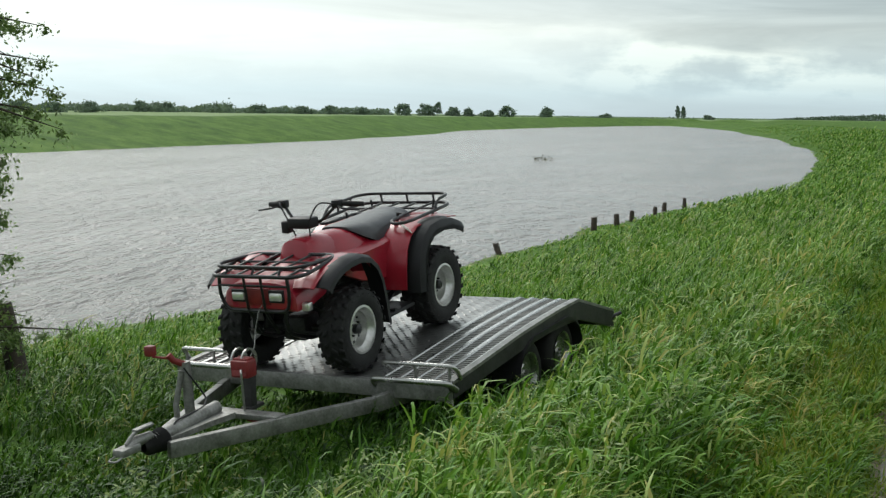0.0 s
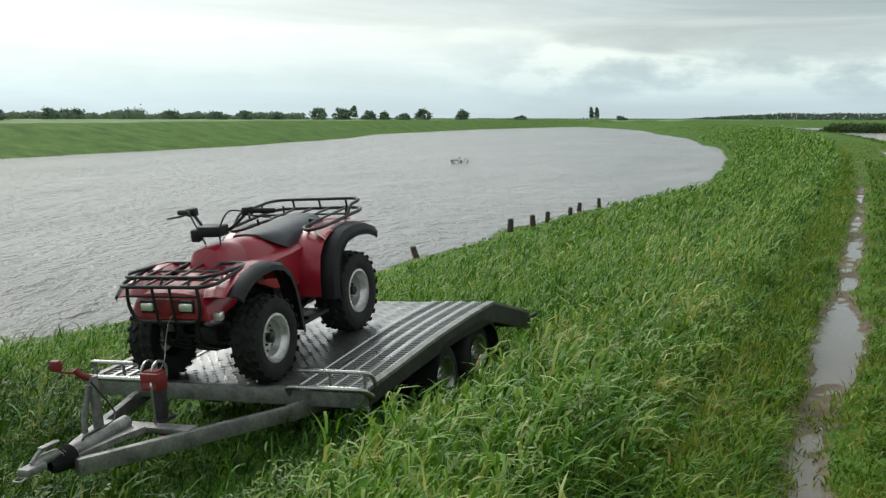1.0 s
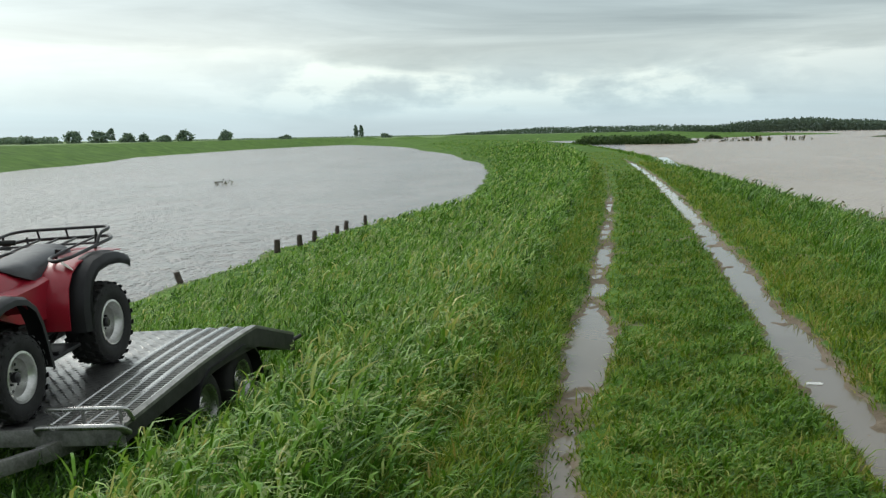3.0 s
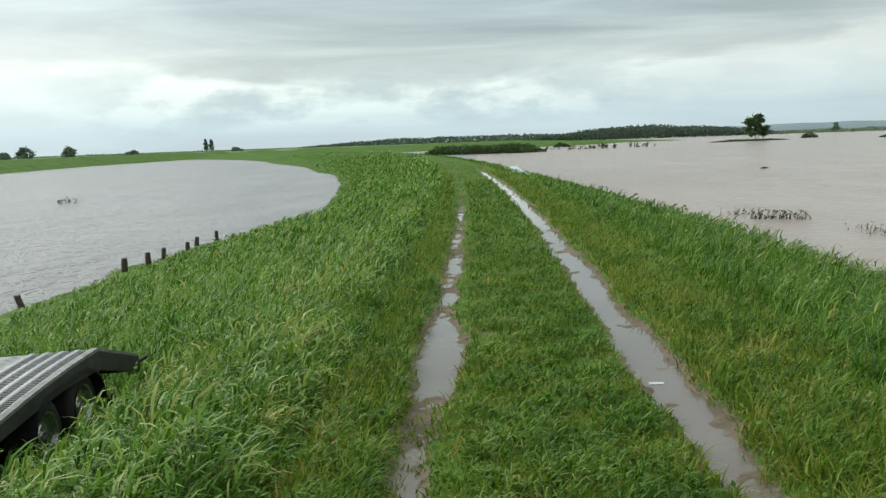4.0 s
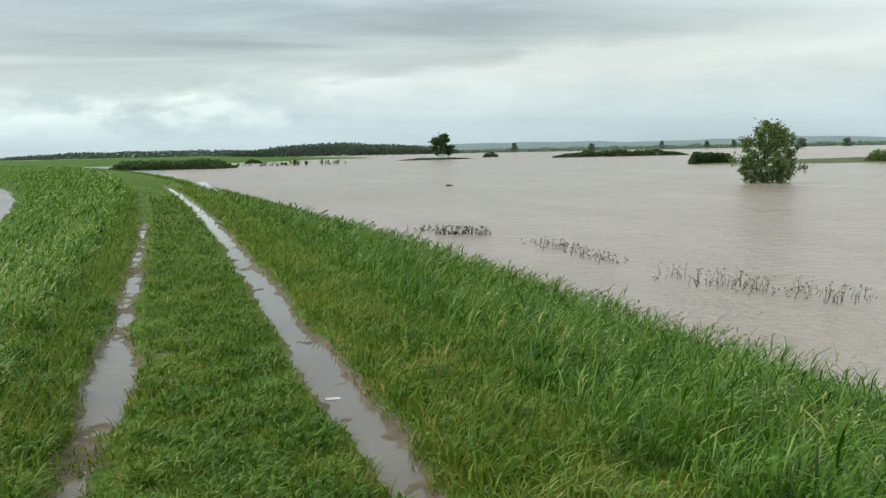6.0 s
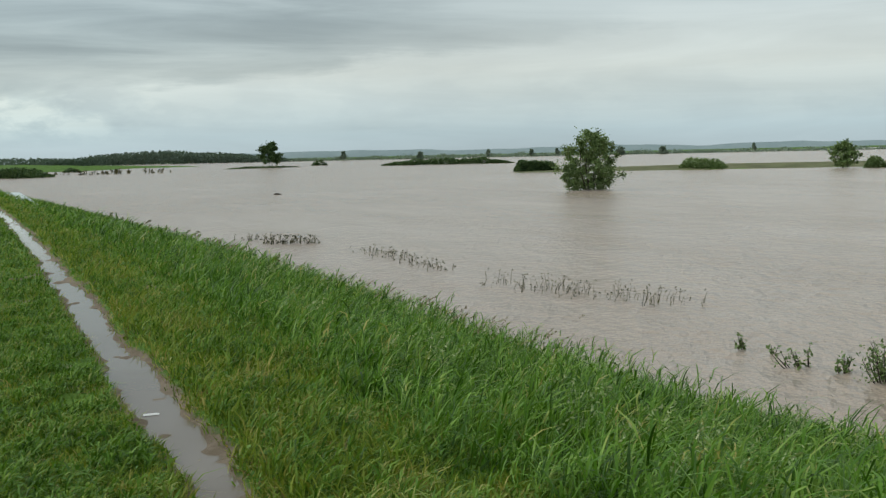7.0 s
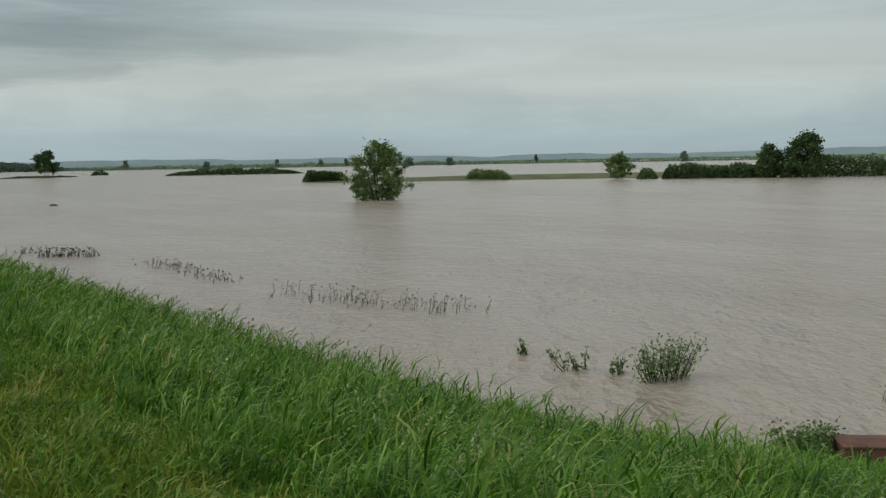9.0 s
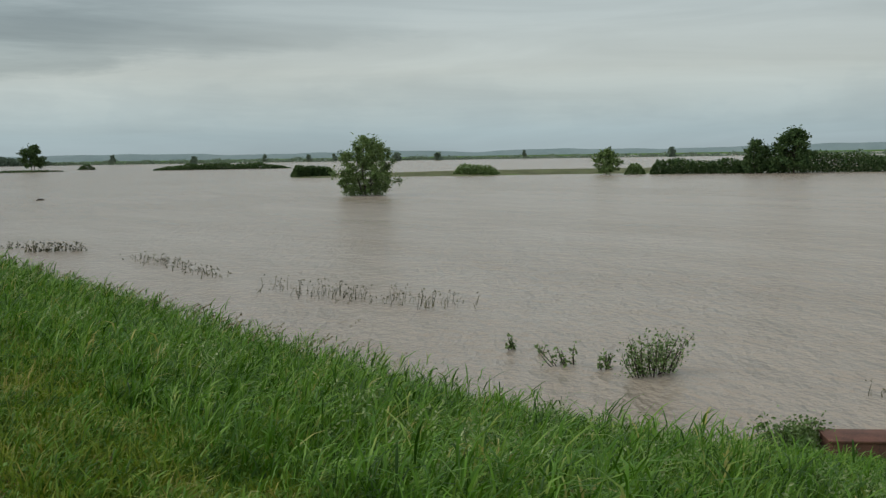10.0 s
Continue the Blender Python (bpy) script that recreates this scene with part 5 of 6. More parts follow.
def clump_points(clumps, n):
    """Points in a heap of uneven balls, thicker towards their skins."""
    c = np.array(clumps, float)
    w = c[:, 3] ** 2
    pick = rng.choice(len(c), n, p=w / w.sum())
    d = rng.normal(0, 1, (n, 3))
    d /= np.linalg.norm(d, axis=1)[:, None]
    r = np.abs(rng.normal(0, 0.72, n)) + 0.15
    return c[pick, :3] + d * (c[pick, 3] * r)[:, None] * np.array([1, 1, 0.85])


def tree(name, label, x, y, z, h, w, stems, n, leaf, mat_, bare=0.12, lean=0.0, lobes=(), category="tree"):
    """Tapered stems with limbs, each carrying a clump of leaves."""
    t = thing(name, label, category, pose(x, y, z))
    bm = bmesh.new()
    clumps = []
    for k in range(stems):
        a = 2 * math.pi * k / stems + rng.uniform(0, 1)
        foot = Vector((math.cos(a) * w * 0.05 * (stems > 1), math.sin(a) * w * 0.05 * (stems > 1), -0.4))
        top = Vector((math.cos(a) * w * 0.16 * (stems > 1) + lean * h, math.sin(a) * w * 0.16 * (stems > 1), h * rng.uniform(0.72, 0.92)))
        mid = foot.lerp(top, 0.5) + Vector((rng.normal(0, 0.03) * w, rng.normal(0, 0.03) * w, 0))
        r = h * 0.018
        tube(bm, [foot, mid, top], [r * 0.8, r * 0.5, r * 0.12], 7)
        limbs = max(5, int(14 / stems))
        for j in range(limbs):
            s = bare + (1 - bare) * (j + 0.5) / limbs
            p = foot.lerp(mid, s * 2) if s < 0.5 else mid.lerp(top, s * 2 - 1)
            b = rng.uniform(0, 2 * math.pi)
            reach = w * 0.5 * (0.45 + 0.55 * math.sin(math.pi * min(1, s * 0.85 + 0.15))) * rng.uniform(0.55, 1.0)
            q = p + Vector((math.cos(b) * reach + lean * h * 0.3, math.sin(b) * reach, h * rng.uniform(0.04, 0.14)))
            tube(bm, [p, p.lerp(q, 0.5) + Vector((0, 0, h * 0.02)), q], [r * 0.4, r * 0.25, r * 0.08], 5)
            for f in (0.6, 0.95):
                c = p.lerp(q, f)
                clumps.append((c.x, c.y, max(c.z, h * bare * 0.6), w * rng.uniform(0.05, 0.10)))
        for f in range(4):
            clumps.append((top.x + rng.normal(0, 0.04) * w, top.y, top.z + h * 0.03 * f, w * 0.10 * (1 - 0.18 * f)))
    # fill the crown out to its round but broken outline, or lobe by lobe
    for across, deep, tall, wide in lobes:
        for i in range(34):
            s = bare + (1 - bare) * (i + rng.uniform(0, 1)) / 34
            girth = w * wide * (0.55 + 0.75 * math.sin(math.pi * min(1, s * 0.9 + 0.08))) * (1.0 - 0.55 * s ** 2)
            a, d = rng.uniform(0, 2 * math.pi), math.sqrt(rng.uniform(0, 1))
            clumps.append((across * w * (0.55 + 0.45 * s) + math.cos(a) * girth * d, deep * w + math.sin(a) * girth * d, h * tall * s, w * rng.uniform(0.030, 0.062)))
    for _ in range(0 if lobes else 60):
        s = rng.uniform(bare, 0.97)
        girth = w * 0.5 * (0.72 + 0.36 * math.sin(math.pi * s)) * (1.0 - 0.8 * s ** 3) * rng.uniform(0.8, 1.08)
        a, d = rng.uniform(0, 2 * math.pi), math.sqrt(rng.uniform(0, 1)) * 0.86
        clumps.append((math.cos(a) * girth * d + lean * h * s, math.sin(a) * girth * d, h * s, w * rng.uniform(0.045, 0.105)))
    part("trunk", bm, BARK, t)
    crown = new("crown", leaf_mesh("crown", clump_points(clumps, n), leaf, mat_))
    crown.parent = t
    return t


def shrub_row(name, label, a, b, height, depth, n, leaf, mat_, taper=0.5, z=WATER, category="shrubs", kind="stuff", rough=0.35):
    """A low thicket from a to b with an uneven top."""
    k = rng.uniform(0, 1, n)
    prof = np.clip(np.minimum(k, 1 - k) / max(taper, 0.01), 0, 1) ** 0.6
    L = math.hypot(b[0] - a[0], b[1] - a[1])
    top = height * prof * (1 - rough * (0.5 + 0.5 * wobble(k * L, 0, height * 0.8, 3 + height)) - 0.2 * rng.uniform(0, 1, n))
    nx, ny = (b[1] - a[1]) / L, -(b[0] - a[0]) / L
    off = rng.uniform(-0.5, 0.5, n) * depth
    P = np.stack([a[0] + (b[0] - a[0]) * k + nx * off, a[1] + (b[1] - a[1]) * k + ny * off, z - 0.1 + top * rng.uniform(0, 1, n) ** 0.85], 1)
    return tagged(new(name, leaf_mesh(name, P, leaf, mat_, 1.5)), label, category, kind=kind)


def polar(az, d):
    return math.sin(radians(az)) * d, math.cos(radians(az)) * d


# standing in the floodwater
tree("willow", "small leafy willow with several stems standing in brown floodwater", 53.1, 91.0, WATER, 5.50, 6.11, 5, 15000, 0.13, LEAF, 0.03, 0.0,
     ((-0.36, 0.0, 0.74, 0.13), (-0.17, 0.1, 0.92, 0.15), (-0.02, -0.1, 0.88, 0.14), (0.15, 0.05, 1.0, 0.16), (0.33, -0.05, 0.80, 0.14), (0.42, 0.08, 0.5, 0.10), (-0.42, 0.05, 0.42, 0.10)))
tree("tree", "dark round tree on a narrow flooded bank", 105.0, 422.0, WATER, 9.6, 10.5, 2, 5000, 0.45, LEAF_DARK, 0.22)
shrub_row("reed_island", "low strip of grass standing out of the floodwater", (84, 405), (116, 424), 1.0, 3, 1500, 0.4, LEAF_DARK, 0.3, category="grass")
shrub_row("bush", "dark green reed clump in the floodwater", polar(26.4, 217), (104.5, 192), 2.6, 3.5, 5000, 0.26, LEAF_DARK, 0.12, category="bush", kind="")
shrub_row("reed_island", "long low reed bed standing out of the floodwater", (137, 386), (182, 368), 2.9, 8, 9000, 0.38, LEAF_DARK, 0.25, category="reeds")
shrub_row("bush", "small bush standing in the floodwater", polar(16.0, 498), polar(16.8, 500), 3.0, 3, 700, 0.4, LEAF_DARK, 0.4, category="bush", kind="")
shrub_row("bush", "round bush at the edge of the flooded meadow", (116.5, 168.5), (121.5, 161.5), 2.5, 3, 3500, 0.22, LEAF, 0.2, category="bush", kind="")
tree("tree", "small round tree at the flooded meadow's edge", 129.0, 141.0, WATER, 4.2, 5.4, 3, 5000, 0.22, LEAF, 0.12)
shrub_row("bush", "low bush at the edge of the flooded meadow", (131.5, 139.5), (134.0, 137), 2.2, 2.5, 1800, 0.22, LEAF, 0.3, category="bush", kind="")
shrub_row("hedge", "dark uneven hedge along the flooded meadow", (134.0, 136.0), (145, 124.5), 3.1, 4, 7000, 0.24, LEAF_DARK, 0.08, category="hedge")
shrub_row("hedge", "dense dark hedge running along the flooded meadow", (143.5, 127.5), (171, 97), 4.2, 6, 16000, 0.26, LEAF_DARK, 0.10, category="hedge")
tree("tree", "tall broad tree rising out of the dark hedge", 146.0, 116.5, WATER, 7.0, 8.5, 3, 9000, 0.26, LEAF_DARK, 0.10)
tree("tree", "tree rising out of the dark hedge", 143.5, 121.5, WATER, 5.2, 5.5, 2, 4000, 0.26, LEAF_DARK, 0.10)
tree("tree", "tree at the end of the dark hedge", 161.0, 107.0, WATER, 5.4, 5.5, 2, 4000, 0.26, LEAF_DARK, 0.10)
# at the dike's far end
shrub_row("hedge", "low dark shrubs beside the far end of the dike", polar(-2.2, 318), polar(3.1, 304), 3.0, 14, 9000, 0.42, LEAF_DARK, 0.12, category="shrubs")
shrub_row("bush", "small bush standing in the floodwater", polar(3.9, 440), polar(4.8, 440), 2.2, 3, 700, 0.4, LEAF_DARK, 0.35, category="bush", kind="")
# woods and hedges in the distance, with air haze painted into their leaf colours
shrub_row("far_wood", "long dark wood beyond the flooded meadows", polar(2.5, 1250), polar(14.9, 1130), 17.0, 60, 16000, 1.6, LEAF_WOOD_HAZED, 0.55, -1.5, "wood", rough=0.2)
shrub_row("far_wood", "low dark wood on the horizon", polar(-9, 1500), polar(8, 1350), 10.5, 60, 12000, 1.6, LEAF_WOOD_HAZED, 0.3, -1.0, "wood", rough=0.2)
shrub_row("far_hedge", "line of far trees at the flood's end", polar(14, 1150), polar(36, 1000), 6.0, 30, 12000, 1.0, LEAF_HAZED, 0.1, WATER, "trees", rough=0.9)
shrub_row("far_hedge", "line of far trees at the flood's end", polar(30, 1050), polar(62, 950), 5.0, 30, 12000, 1.0, LEAF_HAZED, 0.1, WATER, "trees", rough=1.0)
shrub_row("far_wood", "tree line along the plain across the river", polar(-50, 800), polar(-28, 800), 7.8, 30, 16000, 1.2, LEAF_HAZED, 0.02, -0.9, "trees", rough=0.55)
shrub_row("far_hedge", "low hedges on the plain across the river", polar(-30, 820), polar(-9, 1000), 3.0, 30, 6000, 1.3, LEAF_HAZED, 0.05, -0.9, "hedge", rough=0.8)
FAR_TREES = ((-27.5, 7.8, 15), (-26.3, 7.6, 15), (-25.75, 10.0, 6), (-24.95, 6.4, 11), (-24.2, 5.8, 8), (-23.2, 4.8, 10), (-22.25, 7.8, 11), (-20.2, 6.8, 11), (-17.2, 3.6, 8), (-13.68, 9.0, 3.0), (-13.40, 9.2, 3.4), (-12.2, 3.4, 7),
             (-40.5, 8.6, 9), (-39.4, 8.4, 14), (-36.6, 7.6, 18), (-34.8, 7.0, 12), (-32.6, 6.6, 8), (-31.2, 7.4, 7), (-29.6, 6.8, 9), (-43.0, 7.4, 14), (-44.6, 7.0, 12), (-46.2, 7.6, 12), (17.6, 8, 6), (21.5, 6.5, 7), (25.0, 7.5, 5), (27.2, 6.5, 5), (28.5, 7, 5), (31.7, 7, 9), (33.8, 6.5, 8), (38.2, 8, 4), (42.5, 9, 8), (45.6, 8, 9), (49.5, 10, 14), (56.0, 9, 10))
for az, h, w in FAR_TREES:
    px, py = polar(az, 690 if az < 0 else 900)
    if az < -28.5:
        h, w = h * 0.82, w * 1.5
    tree("far_tree", "dark green tree standing far out on the plain", px, py, -0.9 if az < 0 else WATER - 0.2, h, w, 2 if w > 6 else 1, 1500 if w > 6 else 700, 0.8, LEAF_HAZED, 0.02 if w > 6 else 0.3)

# hills behind everything, their blue being distance haze put into the base colour
def hills():
    az = np.radians(np.arange(-20, 75, 0.5))
    top = np.clip((np.degrees(az) - 4) / 8, 0, 1) * (18 + 7 * wobble(az * 40, 0, 3.0, 2) + 4 * wobble(az * 40, 0, 0.8, 5)) + 1.0
    V = [(math.sin(a) * 3900, math.cos(a) * 3900, -3.0) for a in az] + [(math.sin(a) * 3960, math.cos(a) * 3960, float(h)) for a, h in zip(az, top)]
    V += [(math.sin(a) * 4200, math.cos(a) * 4200, -3.0) for a in az]
    n = len(az)
    bm = bmesh.new()
    vs = [bm.verts.new(v) for v in V]
    for k in (0, n):
        for i in range(n - 1):
            bm.faces.new((vs[k + i], vs[k + i + 1], vs[k + n + i + 1], vs[k + n + i]))
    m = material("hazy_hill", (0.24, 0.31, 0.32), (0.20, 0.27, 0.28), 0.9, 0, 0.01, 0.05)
    tagged(new("backdrop", finish(bm, "backdrop", m)), "low hills on the horizon, blue-grey from haze put into their colour", "hills", kind="structure")


hills()

# a tree at the river's edge close by, and a slanting stake under it
def bank_tree():
    t = thing("bank_tree", "sparse small-leaved tree hanging over the river bank", "tree", pose(-9.21, 7.96, -1.68))
    bm = bmesh.new()
    tube(bm, [(-0.6, -0.2, -0.3), (-0.5, -0.1, 1.5), (-0.7, 0.1, 3.5), (-0.6, 0.2, 6.0)], [0.16, 0.13, 0.09, 0.03], 9)
    clumps = []
    for k in range(110):
        z = 0.1 + 6.2 * k / 109
        a = rng.uniform(-0.5, 1.9)
        reach = rng.uniform(0.5, 1.22) * (1.0 + 0.22 * math.sin(z * 2.2))
        p = Vector((-0.55, 0.05, z))
        q = p + Vector((math.cos(a) * reach, math.sin(a) * reach, rng.uniform(-0.35, 0.2)))
        tube(bm, [p, p.lerp(q, 0.5) + Vector((0, 0, 0.1)), q], [0.025, 0.015, 0.004], 5)
        for f in (0.4, 0.6, 0.8, 1.0):
            c = p.lerp(q, f)
            clumps.append((c.x, c.y, c.z - 0.05, rng.uniform(0.07, 0.16)))
    part("trunk", bm, BARK, t)
    crown = new("crown", leaf_mesh("crown", clump_points(clumps, 46000), 0.024, LEAF, 2.2, 0.4))
    crown.parent = t


bank_tree()
WOOD_OLD = material("weathered_wet_wood", (0.075, 0.055, 0.04), (0.03, 0.024, 0.02), 0.8, 0, 9, 60, 0.8)


def stake(label, x, y, r, h, lean_x=0.0, lean_y=0.0, group="stakes along the river bank"):
    """A rough round stake with a chipped top."""
    z = float(land_z(x, y))
    bm = bmesh.new()
    n = 9
    rings = []
    for i, zz in enumerate((-0.4, 0.0, h * 0.5, h * 0.96, h)):
        rr = r * (1.05 - 0.08 * i) * (0.86 if i == 4 else 1)
        rings.append([(math.cos(2 * math.pi * k / n) * rr * rng.uniform(0.88, 1.1) + lean_x * zz, math.sin(2 * math.pi * k / n) * rr * rng.uniform(0.88, 1.1) + lean_y * zz, zz + (rng.normal(0, 0.02) if i > 2 else 0)) for k in range(n)])
    loft(bm, rings)
    ob = new("wooden_stake", finish(bm, "wooden_stake", WOOD_OLD, True, 50))
    ob.matrix_world = pose(x, y, z)
    return tagged(ob, label, "stake", group)


STAKES = ((-10.6, 33.3, 0.10, 0.62, 0.03), (-10.4, 35.1, 0.095, 0.58, -0.04), (-10.5, 37.2, 0.09, 0.55, 0.02), (-10.5, 40.3, 0.085, 0.5, 0.0), (-10.7, 42.4, 0.09, 0.56, 0.06), (-10.2, 43.6, 0.075, 0.66, -0.02))
for x, y, r, h, ln in STAKES:
    stake("dark weathered wooden stake in the grass at the water's edge", x, y, r * 1.1, h * 0.64, ln)
stake("short leaning wooden stake half sunk in the bank", -11.0, 26.6, 0.10, 0.28, -0.45, 0.1)
stake("thick slanting brown stake under the bank tree", -9.3, 8.85, 0.13, 0.95, -0.38, 0.12, "")


# ---- reeds and twigs in the floodwater ----
def stems(name, label, a, b, n, h, width, spread, category="reeds", heads=True):
    """Dead stalks standing in shallow water, some with a seed head."""
    k = rng.uniform(0, 1, n)
    keep = 0.35 + 0.65 * np.clip(0.5 + wobble(k * 9, 0, 0.8, 5), 0, 1) > rng.uniform(0, 1, n)
    k = k[keep]
    m = len(k)
    base = np.stack([a[0] + (b[0] - a[0]) * k + rng.normal(0, spread, m), a[1] + (b[1] - a[1]) * k + rng.normal(0, spread, m), np.full(m, WATER - 0.1)], 1)
    hh = rng.uniform(0.15, 1.0, m) ** 1.3 * h + 0.1
    ob = tagged(new(name, blades(name, base, hh, np.full(m, width), (0.14, 0), 0.22, REED, 0.2)), label, category, kind="stuff")
    if heads:
        tips = base + np.stack([np.zeros(m) + 0.12 * hh, np.zeros(m), hh * 0.93], 1)
        P = np.repeat(tips, 3, 0) + rng.normal(0, width * 0.9, (m * 3, 3))
        hd = new("seed_heads", leaf_mesh("seed_heads", P, width * 1.5, REED, 2.4))
        tagged(hd, kind="stuff").parent = ob
    return ob


stems("reed_stalks", "dark clump of dead stalks standing in the floodwater", (11.4, 46.6), (13.2, 45.6), 150, 0.40, 0.03, 0.22)
stems("reed_stalks", "dark clump of dead stalks standing in the floodwater", (11.2, 49.5), (12.0, 48.8), 40, 0.32, 0.028, 0.25)
stems("reed_stalks", "thin row of dead stalks standing in the floodwater", (14.0, 41.0), (13.6, 32.0), 170, 0.28, 0.022, 0.3)
stems("reed_stalks", "loose row of brown stalks standing in the floodwater", (13.2, 28.0), (15.3, 21.6), 230, 0.44, 0.017, 0.4)
stems("reed_stalks", "a few brown stalks standing in the floodwater", (14.4, 10.0), (14.8, 9.6), 14, 0.45, 0.02, 0.12)
stems("reed_stalks", "row of far stalks across the floodwater", polar(3.5, 340), polar(8.6, 345), 90, 1.3, 0.28, 1.5)


def twig_bush(name, label, x, y, h, w, n, leaf, branches, tilt=0.0, z=WATER, category="shrub", mat_=None):
    """Bare twigs fanning out of the water with a few leaves on each."""
    t = thing(name, label, category, pose(x, y, z))
    bm = bmesh.new()
    P = []
    for k in range(branches):
        f = (k + 0.5) / branches - 0.5
        p = Vector((f * w * 0.6, rng.normal(0, 0.08) * w, -0.15))
        q = p + Vector((f * w * 0.6 + tilt * h, rng.normal(0, 0.16) * w, 0.15 + h * rng.uniform(0.55, 1.0)))
        m = p.lerp(q, 0.5) + Vector((rng.normal(0, 0.05) * w, 0, 0))
        tube(bm, [p, m, q], [0.012, 0.008, 0.003], 5)
        for _ in range(n // branches):
            s = rng.uniform(0.3, 1.0)
            c = p.lerp(m, s * 2) if s < 0.5 else m.lerp(q, s * 2 - 1)
            P.append(c + Vector(rng.normal(0, 0.075 * w ** 0.5, 3)))
    part("twig", bm, BARK, t)
    lv = new("foliage", leaf_mesh("foliage", np.array(P), leaf, mat_ or LEAF, 1.8))
    lv.parent = t
    return t


twig_bush("shrub", "leafy half-drowned shrub in the floodwater", 13.2, 13.1, 0.66, 1.15, 1500, 0.032, 34)
twig_bush("shrub", "small drowned twig with leaves in the floodwater", 12.95, 13.95, 0.28, 0.32, 110, 0.045, 6)
twig_bush("shrub", "leaning drowned branch in the floodwater", 12.65, 14.6, 0.40, 0.62, 120, 0.042, 9, -0.6)
twig_bush("shrub", "tip of a drowned twig in the floodwater", 12.9, 16.4, 0.32, 0.2, 60, 0.05, 4, -0.4)
twig_bush("shrub", "tip of a drowned twig in the floodwater", 13.0, 15.8, 0.2, 0.15, 18, 0.05, 3, 0.4)
twig_bush("shrub", "green leafy bush at the water's edge", 10.75, 8.35, 0.36, 0.85, 3200, 0.03, 30, 0.0, -1.86, "bush")
twig_bush("driftwood", "clump of driftwood twigs in the river", -31.1, 83.7, 0.36, 1.6, 60, 0.11, 12, 0.4, WATER, "driftwood", REED)


def float_piece(label, x, y, size):
    bm = bmesh.new()
    tube(bm, [(-size, 0, 0), (-size * 0.3, size * 0.1, size * 0.12), (size * 0.5, 0, size * 0.08), (size, -size * 0.1, 0)], [size * 0.1, size * 0.26, size * 0.2, size * 0.06], 7)
    ob = new("driftwood", finish(bm, "driftwood", WOOD_OLD))
    ob.matrix_world = pose(x, y, WATER + 0.01, 0, 0, 20)
    tagged(ob, "dark piece of driftwood afloat", "driftwood")


float_piece("driftwood", 27.8, 108.8, 0.45)
float_piece("driftwood", 9.4, 15.2, 0.35)

# a rusty sheet at the water's edge
RUST = material("rusty_red_steel", (0.19, 0.080, 0.055), (0.09, 0.045, 0.034), 0.8, 0.1, 5, 40, 0.4)


def rusty_box():
    t = thing("steel_box", "rusty red steel box standing on the bank by the water", "box", pose(11.55, 7.35, -2.31, 0, 0, -40))
    for y in (-0.02, 0.5):
        bm = bmesh.new()
        box(bm, -0.9, 0.9, y, y + 0.012, 0, 0.62, 0.003)
        part("side", bm, RUST, t)
    for x in (-0.9, 0.888):
        bm = bmesh.new()
        box(bm, x, x + 0.012, -0.008, 0.5, 0, 0.62, 0.003)
        part("end", bm, RUST, t)
    bm = bmesh.new()
    box(bm, -0.92, 0.92, -0.035, 0.53, 0.62, 0.65, 0.006)
    part("lid", bm, RUST, t)


rusty_box()
bm = bmesh.new()
loft(bm, [[(-0.05, -0.02, 0), (0.05, -0.025, 0), (0.06, 0.0, 0.004), (-0.045, 0.0, 0.006)], [(-0.04, 0.025, 0), (0.045, 0.02, 0), (0.045, 0.02, 0.005), (-0.04, 0.025, 0.004)]])
scrap = new("paper_scrap", finish(bm, "paper_scrap", WHITE_PLASTIC))
scrap.matrix_world = pose(1.30, 7.48, -0.033)
tagged(scrap, "white scrap of litter lying in the puddle", "litter")

# seed heads that lean out over the water's edge
def seed_grass(label, n, u0, u1, y0, y1, h0, h1, lean, mat_=SEED):
    u, y = scatter(n, u0, u1, y0, y1, 1.6)
    k = tufted(u, y, 0.5, 0.15)
    u, y = u[k], y[k]
    b = on_land(u, y)
    k = b[:, 2] > WATER - 0.1
    b, y, u = b[k], y[k], u[k]
    low = trodden(u, y) > 0.7
    b, y = b[low], y[low]
    m = len(b)
    h = rng.uniform(h0, h1, m)
    bend = np.stack([lean[0] + rng.normal(0, 0.12, m), lean[1] + rng.normal(0, 0.12, m)], 1)
    wid = 0.004 * np.clip(y / 10, 1, 10)
    tips = b + np.stack([bend[:, 0] * h, bend[:, 1] * h, h * 0.9], 1)
    P = np.repeat(tips, 9, 0)
    f = np.tile(np.linspace(-0.12, 0.04, 9), m)
    P = P + np.stack([np.repeat(bend[:, 0], 9) * f * 1.6, np.repeat(bend[:, 1], 9) * f * 1.6, f * 0.6], 1) + rng.normal(0, 0.006, (m * 9, 3))
    me = blades("seed_grass", b, h, wid, lean, 0.12, mat_, 0.1, True)
    ob = tagged(new("seed_grass", me), label, "grass", kind="stuff")
    hd = new("seed_heads", leaf_mesh("seed_heads", P, 0.012 * np.clip(np.repeat(y, 9) / 10, 1, 10), mat_, 2.6))
    tagged(hd, kind="stuff").parent = ob


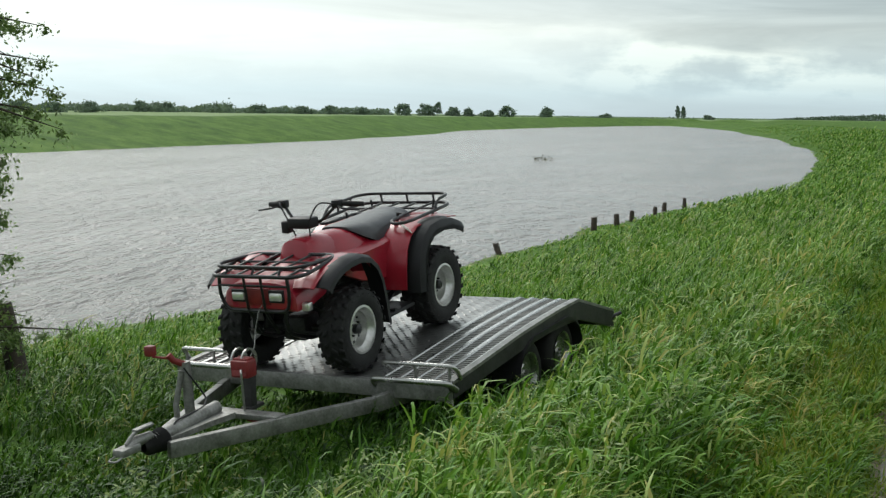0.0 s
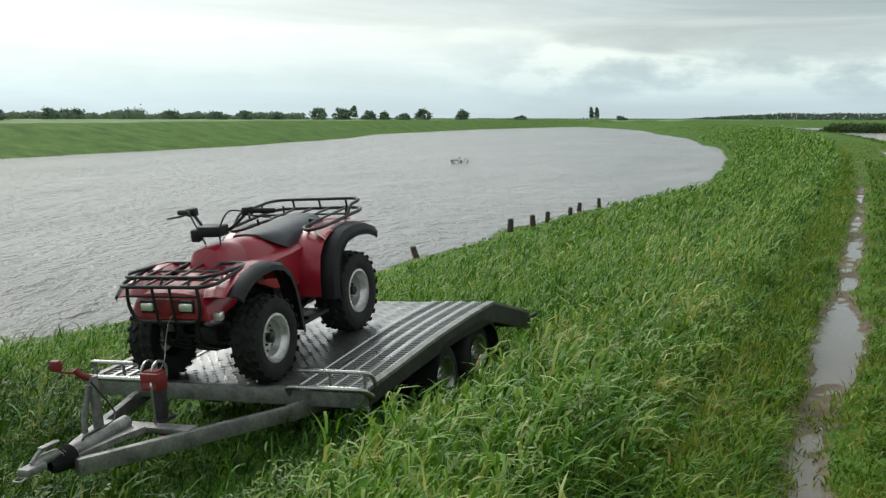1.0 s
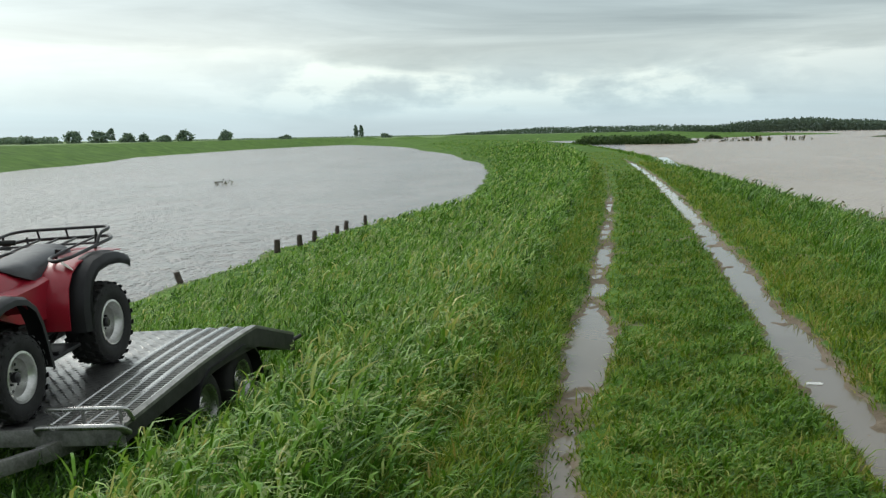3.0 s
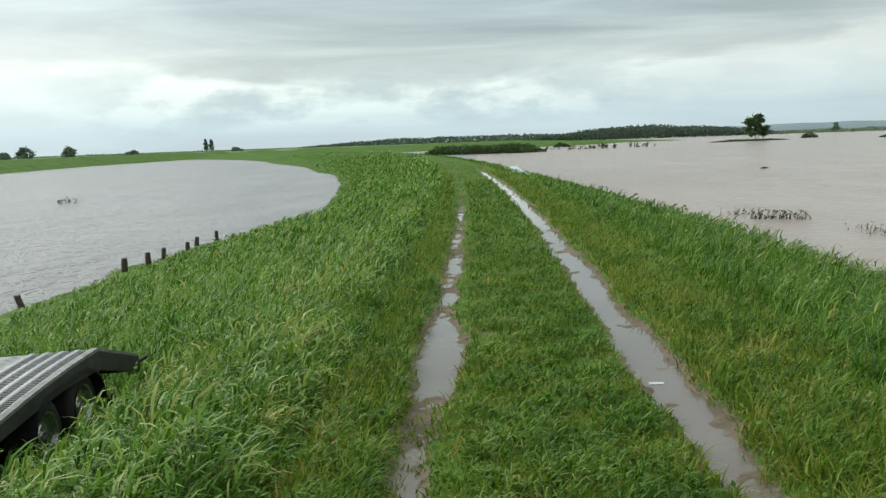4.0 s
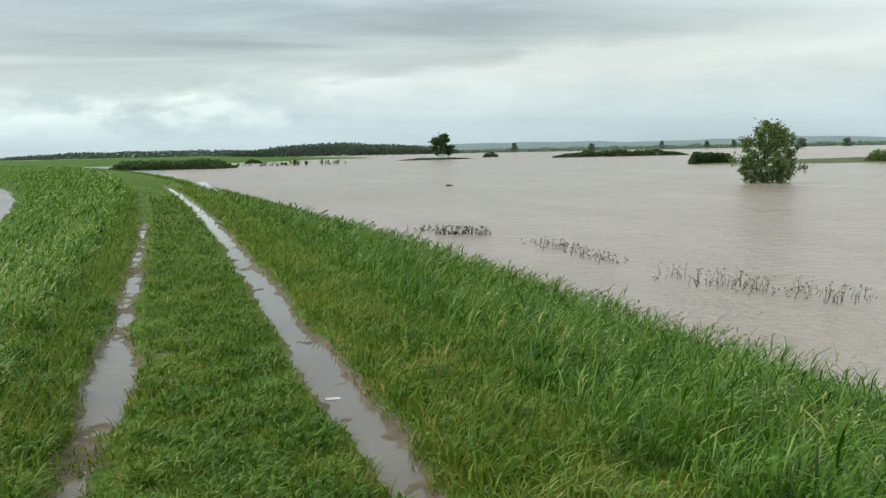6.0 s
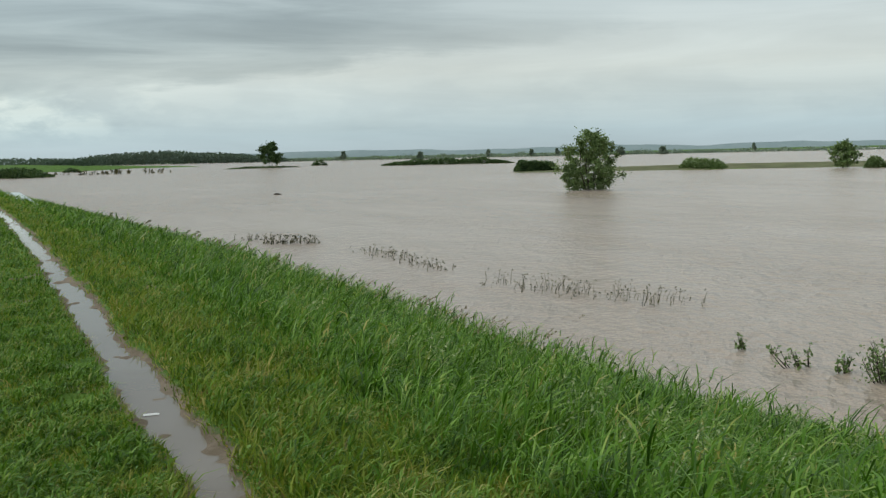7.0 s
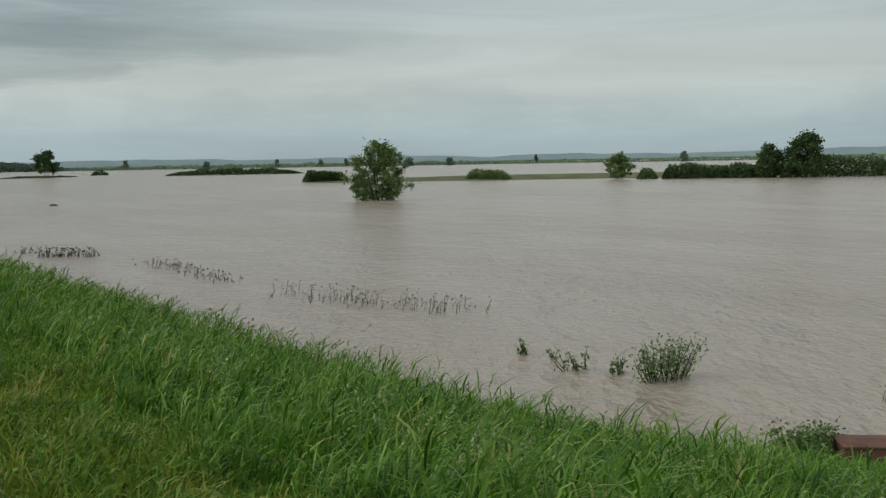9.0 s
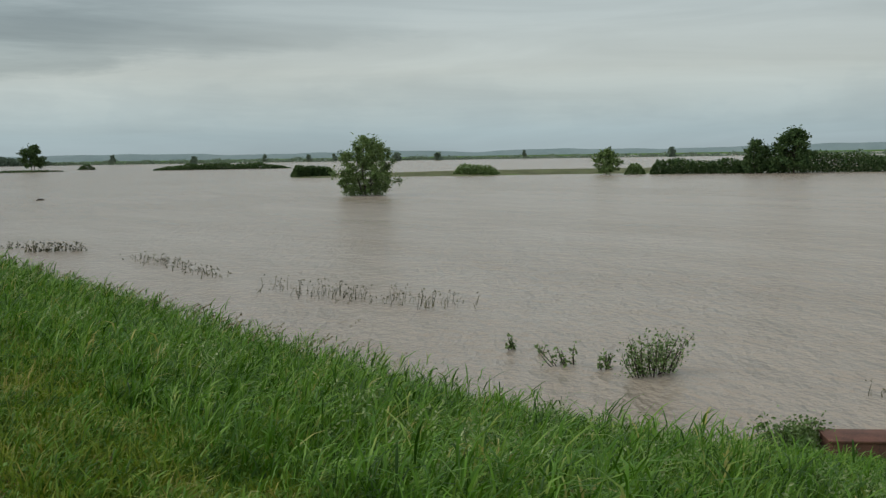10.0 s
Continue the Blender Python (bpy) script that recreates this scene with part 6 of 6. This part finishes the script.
seed_grass("dry seed heads leaning out over the floodwater", 520, 6.8, 9.8, 5, 60, 0.28, 0.48, (0.6, -0.1))
seed_grass("long seed stalks arching out over the floodwater", 70, 7.4, 9.6, 6, 16, 0.45, 0.8, (0.55, -0.1))
seed_grass("thin seed heads above the river bank grass", 160, -12, -8.5, 8, 45, 0.4, 0.65, (0.25, 0.1))
seed_grass("pale flower heads among the tall grass", 1600, -7.5, -1.0, 3.6, 30, 0.42, 0.6, (0.3, 0.05), PALE_HEAD)
seed_grass("pale flower heads among the slope grass", 600, 2.9, 7.5, 3.6, 25, 0.34, 0.5, (0.4, -0.05), PALE_HEAD)


# low broad-leaved weeds on the track, and a few docks beside it
def weeds(label, n, u0, u1, y0, y1, size):
    u, y = scatter(n, u0, u1, y0, y1, 1.9)
    k = tufted(u, y, 0.18, 0.1) & (rut_depth(u, y, 1.2) < 0.03)
    u, y = u[k], y[k]
    b = on_land(u, y)
    b[:, 2] += rng.uniform(0.02, 0.10, len(b))
    tagged(new("weeds", leaf_mesh("weeds", b, size * rng.uniform(0.6, 1.4, len(b)) * np.clip(y / 10, 1, 6), WEED, 1.2)), label, "weeds", kind="stuff")


weeds("clover and plantain among the short track grass", 9000, -0.7, 2.4, 4, 30, 0.022)


def dock(x, y, size, leaves):
    """A rosette of broad leaves, each arching out from the root."""
    t = thing("dock_plant", "broad-leaved green dock plant beside the wheel rut", "plant", pose(x, y, float(land_z(x, y))), "docks along the track")
    for k in range(leaves):
        a = 2 * math.pi * k / leaves + rng.uniform(-0.3, 0.3)
        L = size * rng.uniform(0.7, 1.1)
        secs = []
        for s, w in ((0.0, 0.02), (0.25, 0.10), (0.5, 0.17), (0.75, 0.14), (1.0, 0.02)):
            c = Vector((math.cos(a) * L * s, math.sin(a) * L * s, L * (0.75 * s - 0.6 * s * s)))
            d = Vector((-math.sin(a), math.cos(a), 0)) * w * L
            secs.append([c - d + Vector((0, 0, 0.006)), c, c + d + Vector((0, 0, 0.006))])
        bm = bmesh.new()
        loft(bm, secs, close=False)
        part("leaf", bm, WEED, t)


for x, y, size, leaves in ((1.82, 5.9, 0.20, 7), (1.70, 6.6, 0.14, 6), (1.95, 8.3, 0.16, 6), (0.98, 7.6, 0.12, 6), (2.25, 5.2, 0.17, 6), (0.55, 5.6, 0.10, 5)):
    dock(x, y, size, leaves)
